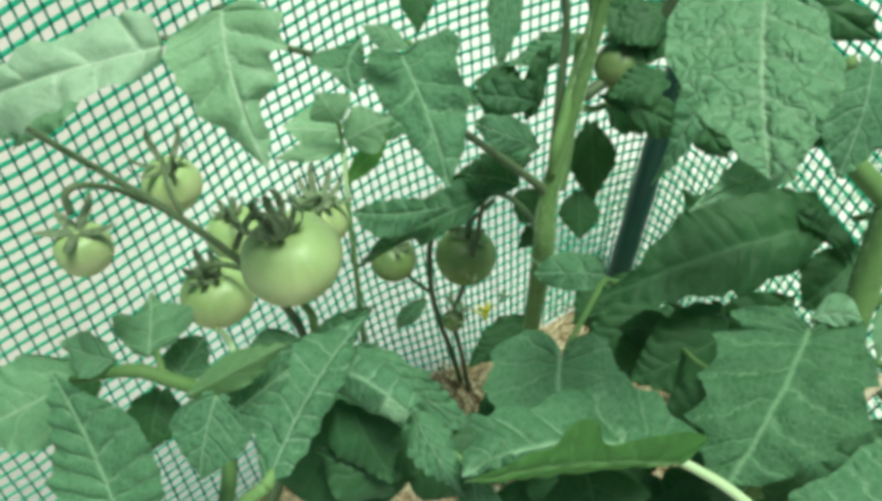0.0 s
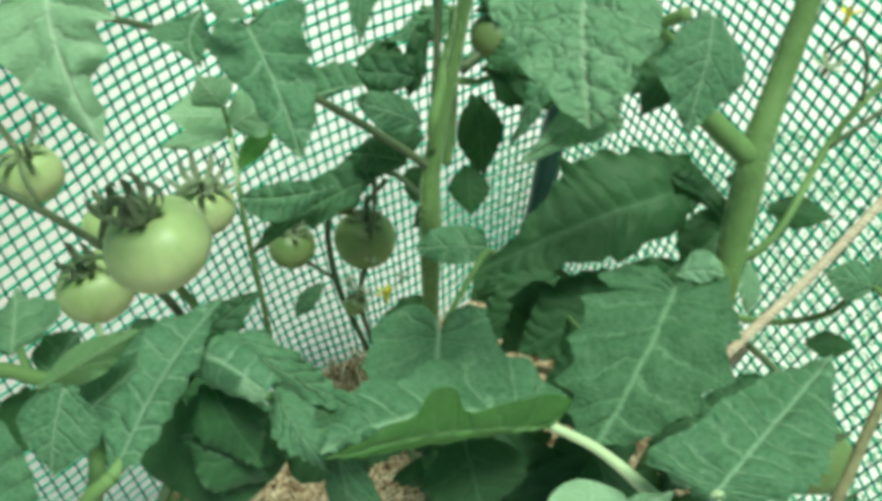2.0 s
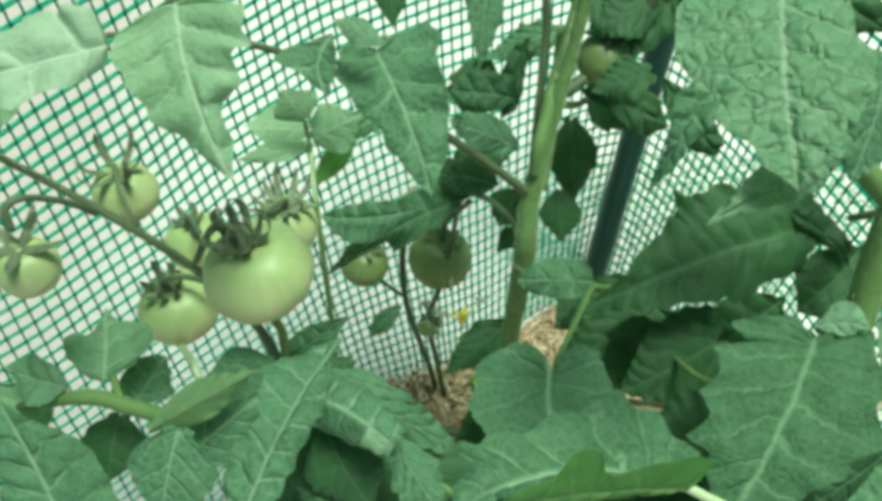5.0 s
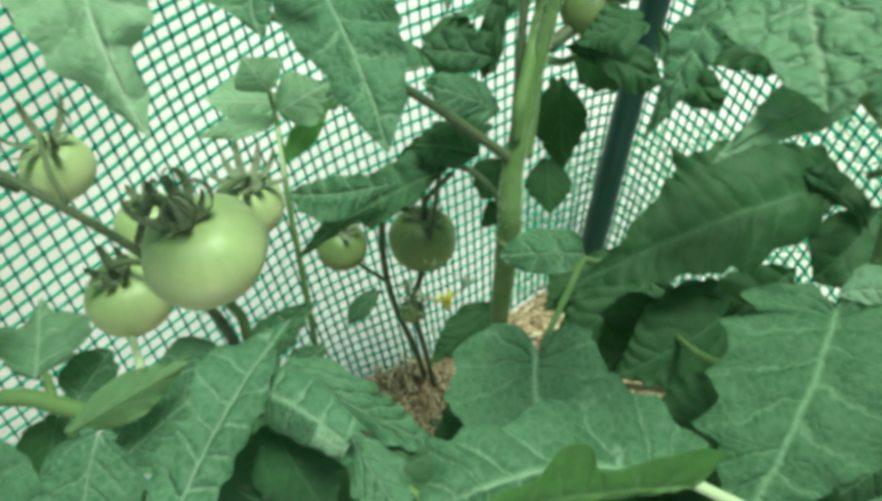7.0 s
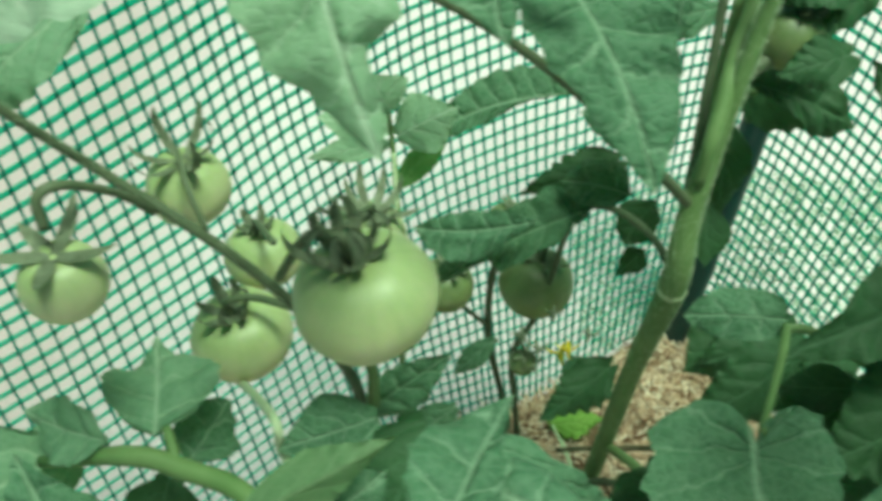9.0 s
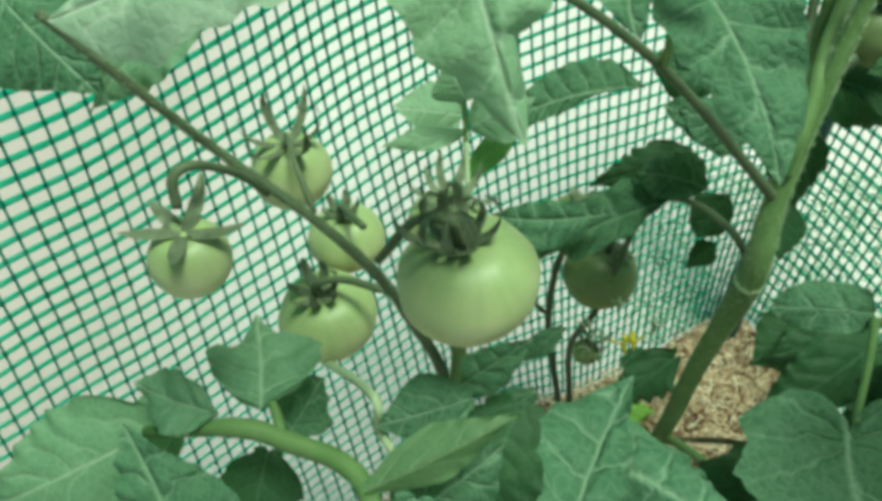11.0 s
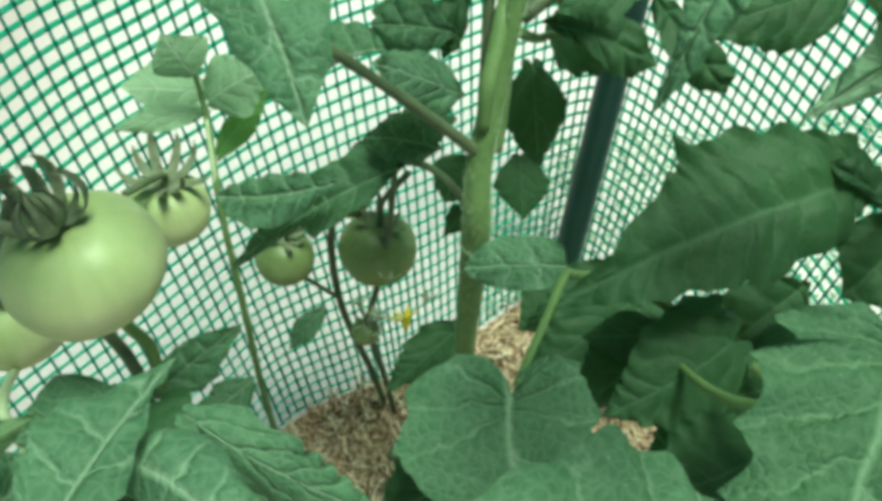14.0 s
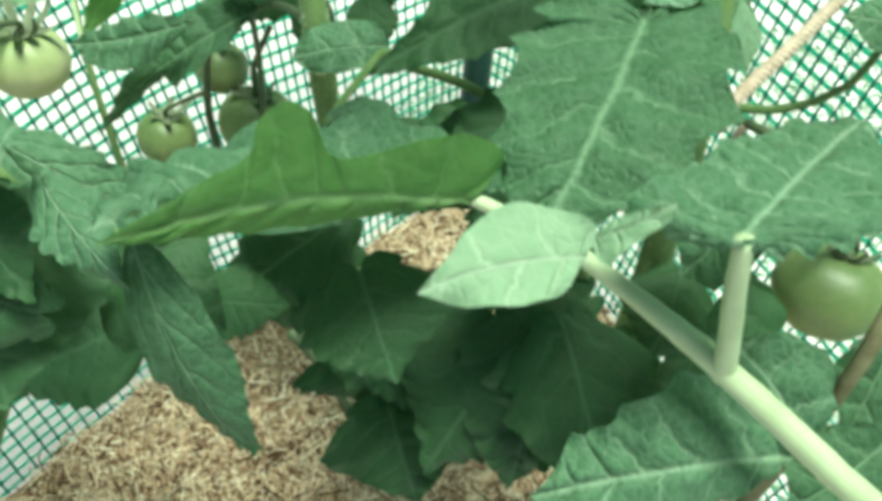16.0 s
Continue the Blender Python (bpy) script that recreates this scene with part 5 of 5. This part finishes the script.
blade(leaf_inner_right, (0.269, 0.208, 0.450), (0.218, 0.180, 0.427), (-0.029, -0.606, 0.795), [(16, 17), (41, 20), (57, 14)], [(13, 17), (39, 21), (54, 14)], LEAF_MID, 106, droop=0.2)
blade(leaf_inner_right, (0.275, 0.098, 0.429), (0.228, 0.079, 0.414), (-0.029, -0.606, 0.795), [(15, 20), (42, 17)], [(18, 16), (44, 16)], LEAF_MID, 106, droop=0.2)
blade(leaf_inner_right, (0.240, 0.173, 0.384), (0.213, 0.149, 0.365), (-0.029, -0.606, 0.795), [(8, 14), (27, 14)], [(19, 12), (33, 9)], LEAF_DARK_SHADED, 106, droop=0.2)
blade(leaf_inner_right, (0.259, 0.190, 0.408), (0.244, 0.158, 0.383), (-0.029, -0.606, 0.795), [(11, 22), (32, 22)], [(17, 13), (35, 13)], LEAF_DARK_SHADED, 106, droop=0.2)
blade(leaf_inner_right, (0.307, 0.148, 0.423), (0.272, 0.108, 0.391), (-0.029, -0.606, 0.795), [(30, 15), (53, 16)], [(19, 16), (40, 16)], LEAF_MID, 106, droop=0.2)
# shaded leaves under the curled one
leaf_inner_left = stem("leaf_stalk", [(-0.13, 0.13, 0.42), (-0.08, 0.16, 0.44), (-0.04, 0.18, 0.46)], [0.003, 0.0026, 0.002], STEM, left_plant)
leaflet(leaf_inner_left, (-0.053, 0.201, 0.486), (-0.047, 0.148, 0.447), 0.077, (-0.061, -0.587, 0.807), "oval", LEAF_DARK_SHADED, 107)
leaflet(leaf_inner_left, (-0.067, 0.277, 0.373), (-0.103, 0.219, 0.324), 0.081, (-0.108, -0.597, 0.795), "oval", LEAF_DARK_SHADED, 108)
leaflet(leaf_inner_left, (-0.014, 0.199, 0.462), (0.027, 0.170, 0.444), 0.049, (-0.061, -0.587, 0.807), "oval", LEAF_DARK_SHADED, 109)
leaflet(leaf_inner_left, (-0.027, 0.163, 0.480), (-0.065, 0.177, 0.491), 0.035, (0.004, -0.602, 0.798), "broad", LEAF_DARK_SHADED, 110)
leaflet(leaf_inner_left, (-0.046, 0.191, 0.514), (-0.024, 0.161, 0.492), 0.036, (0.004, -0.602, 0.798), "broad", LEAF_DARK_SHADED, 111)
# small bright leaf on the mulch
leaf_bright = stem("leaf_stalk", [(0.086, 0.39, 0.03), (0.075, 0.43, 0.04), (0.066, 0.466, 0.028)], [0.002, 0.0018, 0.0015], STEM_PALE, main_plant)
leaflet(leaf_bright, (0.066, 0.466, 0.028), (0.118, 0.470, 0.034), 0.030, (0.05, -0.45, 0.89), "lobed", LEAF_BRIGHT, 112, label="small bright green leaflet")

stem("leaf_stalk", [(0.186, 0.101, 0.490), (0.182, 0.103, 0.512), (0.177, 0.105, 0.535), (0.175, 0.108, 0.552)], [0.0038, 0.0034, 0.0028], STEM_PALE, right_plant)
# flower truss of the right plant
stem("flower_stalk", [(0.244, 0.262, 0.492), (0.267, 0.269, 0.514), (0.301, 0.310, 0.537), (0.319, 0.324, 0.561), (0.352, 0.343, 0.584), (0.40, 0.36, 0.61)], [0.0026, 0.0024, 0.002, 0.0016], STEM, right_plant)
stem("flower_stalk", [(0.303, 0.311, 0.539), (0.325, 0.318, 0.555), (0.352, 0.328, 0.572), (0.39, 0.335, 0.59)], [0.0018, 0.0014], STEM_DARK, right_plant)
stem("flower_stalk", [(0.319, 0.324, 0.561), (0.318, 0.338, 0.582), (0.311, 0.346, 0.590), (0.303, 0.347, 0.582), (0.302, 0.346, 0.574)], [0.0012, 0.0009], STEM_DARK, right_plant)


def flower(parent, at_, facing, size, open_=True, seed=0):
    """A small yellow blossom: cone of stamens, five swept petals and thin green sepals."""
    rng = random.Random(seed)
    m = Matrix.Translation(at_) @ frame_from(facing)
    bm = bmesh.new()
    tube_into(bm, [m @ Vector((0, 0, 0)), m @ Vector((0, 0, size * 0.5)), m @ Vector((0, 0, size))], [size * 0.22, size * 0.2, size * 0.05], 8)
    ob = part("blossom", bm, PETAL if open_ else SEPAL, parent, "small yellow blossom" if open_ else "closed green flower bud")
    bm = bmesh.new()
    for k in range(5):
        t = 2 * math.pi * k / 5 + rng.uniform(-0.2, 0.2)
        o = Vector((math.cos(t), math.sin(t), 0))
        s = Vector((-o.y, o.x, 0))
        prev = None
        for i in range(5):
            u = i / 4
            q = o * size * (0.2 + 0.9 * u) + Vector((0, 0, size * (0.1 - 0.5 * u * u)))
            w = size * 0.22 * math.sin(math.pi * (0.15 + 0.8 * u))
            row = [bm.verts.new(m @ (q - s * w)), bm.verts.new(m @ (q + Vector((0, 0, size * 0.05)))), bm.verts.new(m @ (q + s * w))]
            if prev:
                for j in range(2):
                    bm.faces.new((prev[j], prev[j + 1], row[j + 1], row[j]))
            prev = row
    part("corolla" if open_ else "bud_calyx", bm, PETAL if open_ else SEPAL, ob)
    return ob


flower(right_plant, (0.302, 0.345, 0.572), (-0.1, -0.1, -1), 0.010, False, 3)
flower(right_plant, (0.333, 0.345, 0.578), (0.1, 0.2, -1), 0.006, False, 4)
flower(main_plant, (0.041, 0.410, 0.268), (0.1, -0.6, -0.7), 0.009, True, 5)
for k, q in enumerate([(0.020, 0.415, 0.262), (0.008, 0.42, 0.272), (0.055, 0.415, 0.281), (0.030, 0.43, 0.285), (0.018, 0.41, 0.245)]):
    flower(main_plant, q, (0.3 * math.sin(k * 2), -0.5, -0.6), 0.008, False, 8 + k)

# fruit truss beside the net
stem("truss_stem", [(-0.235, 0.31, 0.62), (-0.214, 0.315, 0.583), (-0.192, 0.326, 0.537), (-0.160, 0.320, 0.508), (-0.133, 0.318, 0.470), (-0.118, 0.325, 0.42), (-0.098, 0.305, 0.385), (-0.105, 0.27, 0.33), (-0.155, 0.18, 0.26), (-0.238, 0.045, 0.20)], [0.0018, 0.002, 0.0024, 0.0027, 0.003, 0.0033, 0.0036, 0.004], STEM_DARK, left_plant, per=8)
stem("truss_stem", [(-0.178, 0.322, 0.52), (-0.183, 0.31, 0.545), (-0.192, 0.295, 0.566), (-0.199, 0.288, 0.567), (-0.199, 0.283, 0.556)], [0.0017, 0.0018, 0.0021, 0.002], STEM_DARK, left_plant)
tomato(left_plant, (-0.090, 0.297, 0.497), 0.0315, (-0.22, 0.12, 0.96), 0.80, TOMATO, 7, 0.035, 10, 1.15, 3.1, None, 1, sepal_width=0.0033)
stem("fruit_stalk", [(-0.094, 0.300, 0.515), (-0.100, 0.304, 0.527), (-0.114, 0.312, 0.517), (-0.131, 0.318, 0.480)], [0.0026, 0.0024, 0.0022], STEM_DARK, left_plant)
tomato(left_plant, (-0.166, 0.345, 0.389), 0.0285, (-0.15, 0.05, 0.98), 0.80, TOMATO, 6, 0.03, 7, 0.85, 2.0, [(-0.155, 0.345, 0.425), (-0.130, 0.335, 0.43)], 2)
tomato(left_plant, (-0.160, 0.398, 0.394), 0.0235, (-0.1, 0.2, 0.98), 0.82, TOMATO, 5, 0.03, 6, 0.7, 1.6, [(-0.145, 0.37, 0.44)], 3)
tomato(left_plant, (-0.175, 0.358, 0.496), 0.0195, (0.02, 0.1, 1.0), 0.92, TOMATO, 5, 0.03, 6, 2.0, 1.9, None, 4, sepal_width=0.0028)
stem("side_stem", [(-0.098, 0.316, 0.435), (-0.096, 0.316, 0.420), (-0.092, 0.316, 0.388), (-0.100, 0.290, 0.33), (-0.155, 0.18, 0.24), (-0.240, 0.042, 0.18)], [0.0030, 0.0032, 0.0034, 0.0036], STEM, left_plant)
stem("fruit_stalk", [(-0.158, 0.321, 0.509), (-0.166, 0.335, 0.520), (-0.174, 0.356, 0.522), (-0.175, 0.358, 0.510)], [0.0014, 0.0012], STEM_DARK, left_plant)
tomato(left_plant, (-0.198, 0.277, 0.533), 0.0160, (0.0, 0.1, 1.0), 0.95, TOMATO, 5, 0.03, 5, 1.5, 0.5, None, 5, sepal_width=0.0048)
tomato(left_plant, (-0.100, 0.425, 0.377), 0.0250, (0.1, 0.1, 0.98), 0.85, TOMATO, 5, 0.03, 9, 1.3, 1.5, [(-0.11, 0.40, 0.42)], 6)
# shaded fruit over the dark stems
tomato(main_plant, (0.023, 0.473, 0.263), 0.0295, (0.1, 0.15, 0.98), 0.92, TOMATO_SHADED, 5, 0.03, 6, 0.75, 1.2, [(0.028, 0.475, 0.315), (0.045, 0.46, 0.36)], 8)
tomato(main_plant, (-0.047, 0.475, 0.255), 0.0225, (0.2, 0.1, 0.97), 0.95, TOMATO_SHADED, 5, 0.03, 6, 0.9, 1.2, [(-0.025, 0.475, 0.29), (-0.01, 0.47, 0.30)], 9)
tomato(main_plant, (0.002, 0.505, 0.292), 0.0200, (0.1, 0.15, 0.98), 0.95, TOMATO_SHADED, 5, 0.03, 6, 0.8, 1.2, None, 10)
tomato(main_plant, (0.127, 0.455, 0.512), 0.0185, (0.1, 0.1, 1.0), 0.9, TOMATO_SHADED, 5, 0.03, 6, 0.8, 1.2, [(0.125, 0.455, 0.535)], 11)
tomato(right_plant, (0.307, 0.186, 0.387), 0.0270, (0.2, 0.3, 0.9), 0.85, TOMATO_SHADED, 6, 0.03, 6, 0.5, 1.6, [(0.262, 0.19, 0.48), (0.242, 0.235, 0.47)], 12)
# dark thin stems under that fruit
stem("side_stem", [(0.026, 0.462, 0.0), (0.012, 0.468, 0.08), (-0.008, 0.472, 0.18), (-0.012, 0.474, 0.26), (-0.006, 0.47, 0.31), (0.006, 0.462, 0.355), (0.034, 0.443, 0.386)], [0.0032, 0.003, 0.003, 0.0028, 0.0026], STEM_DARK, main_plant)
stem("side_stem", [(0.034, 0.455, 0.0), (0.022, 0.462, 0.09), (0.012, 0.462, 0.17), (0.02, 0.45, 0.24), (0.03, 0.458, 0.29), (0.034, 0.462, 0.33), (0.036, 0.445, 0.384)], [0.003, 0.0028, 0.0024, 0.002], STEM_DARK, main_plant)
stem("side_stem", [(-0.010, 0.472, 0.20), (-0.03, 0.468, 0.232), (-0.045, 0.463, 0.262)], [0.002, 0.0016], STEM_DARK, main_plant)
# young shoot
stem("shoot_stem", [(-0.080, 0.43, 0.0), (-0.082, 0.44, 0.12), (-0.081, 0.450, 0.22), (-0.083, 0.472, 0.318), (-0.087, 0.512, 0.362), (-0.091, 0.528, 0.398)], [0.003, 0.0028, 0.0026, 0.0022, 0.0015], STEM, shoot)

# twine round the right stem and across the bed
twine = thing("garden_twine", "rough pale jute twine tied round the tomato stem", "twine", (0, 0, 0))
twisted([(0.228, 0.208, 0.487), (0.222, 0.200, 0.506), (0.262, 0.228, 0.512), (0.31, 0.265, 0.516), (0.375, 0.318, 0.522), (0.462, 0.39, 0.53)], 0.0027, 30, TWINE, twine)
twisted([(0.246, 0.218, 0.475), (0.236, 0.215, 0.455), (0.205, 0.215, 0.435), (0.16, 0.23, 0.415)], 0.0019, 20, TWINE, twine)
dry_twig = thing("dry_twig", "bare dry brown stalk lying among the stems", "twig", (0.03, 0.30, 0.07))
iv = dry_twig.matrix_world.inverted()
stem("stalk", [iv @ Vector(q) for q in [(0.051, 0.395, 0.126), (0.084, 0.386, 0.150), (0.129, 0.375, 0.173), (0.180, 0.359, 0.194), (0.235, 0.345, 0.205)]], [0.002, 0.0026, 0.003], DRY, dry_twig)
dead_stalk = thing("dry_stalk", "dry brown pruned tomato stalk standing in the bed", "stalk", (0.25, 0.12, 0.0))
iv = dead_stalk.matrix_world.inverted()
stem("stalk", [iv @ Vector(q) for q in [(0.235, 0.10, 0.0), (0.245, 0.105, 0.30), (0.256, 0.115, 0.455), (0.29, 0.158, 0.485), (0.316, 0.193, 0.497)]], [0.004, 0.0036, 0.003, 0.0028], DRY, dead_stalk)

# bare stalks under the leaves
stem("leaf_stalk", [(0.160, 0.299, 0.410), (0.160, 0.276, 0.424), (0.163, 0.252, 0.444), (0.170, 0.238, 0.459), (0.19, 0.23, 0.47), (0.237, 0.23, 0.44)], [0.0015, 0.002, 0.0026, 0.003], STEM, right_plant)
stem("side_stem", [(0.188, 0.22, 0.40), (0.193, 0.204, 0.358), (0.207, 0.198, 0.318), (0.234, 0.184, 0.250), (0.255, 0.18, 0.17), (0.25, 0.19, 0.0)], [0.0045, 0.005, 0.0055, 0.006], STEM, right_plant)
stem("side_stem", [(0.024, 0.374, 0.107), (0.045, 0.376, 0.09), (0.061, 0.380, 0.067), (0.075, 0.388, 0.03), (0.084, 0.39, 0.0)], [0.004, 0.0045, 0.005], STEM_DARK, main_plant)
stem("side_stem", [(0.105, 0.323, 0.207), (0.084, 0.364, 0.134), (0.065, 0.378, 0.075), (0.078, 0.388, 0.02)], [0.003, 0.0036, 0.004], STEM_DARK, main_plant)
stem("side_stem", [(0.031, 0.322, 0.195), (0.055, 0.309, 0.140), (0.073, 0.292, 0.055), (0.075, 0.29, 0.0)], [0.0034, 0.0038, 0.004], STEM_DARK, main_plant)
stem("side_stem", [(0.341, 0.147, 0.470), (0.325, 0.141, 0.450), (0.310, 0.127, 0.420), (0.311, 0.113, 0.380), (0.24, 0.19, 0.25)], [0.0036, 0.004, 0.0044, 0.005], STEM, right_plant)
flower(right_plant, (0.308, 0.358, 0.599), (-0.2, -0.5, -0.7), 0.008, True, 21)
stem("side_stem", [(0.091, 0.416, 0.424), (0.095, 0.430, 0.447), (0.097, 0.445, 0.477), (0.097, 0.455, 0.504), (0.098, 0.464, 0.530)], [0.004, 0.0038, 0.0036], STEM, main_plant)
stem("leaf_stalk", [(-0.012, 0.362, 0.562), (-0.016, 0.348, 0.60), (-0.015, 0.334, 0.630)], [0.002, 0.0016], STEM, main_plant)
tomato(main_plant, (0.011, 0.416, 0.238), 0.0105, (0.1, 0.0, 1.0), 1.0, TOMATO_SHADED, 5, 0.02, 6, 1.5, 0.8, [(0.007, 0.434, 0.250)], 31)
flower(main_plant, (0.039, 0.422, 0.244), (0.2, -0.7, -0.5), 0.011, True, 33)
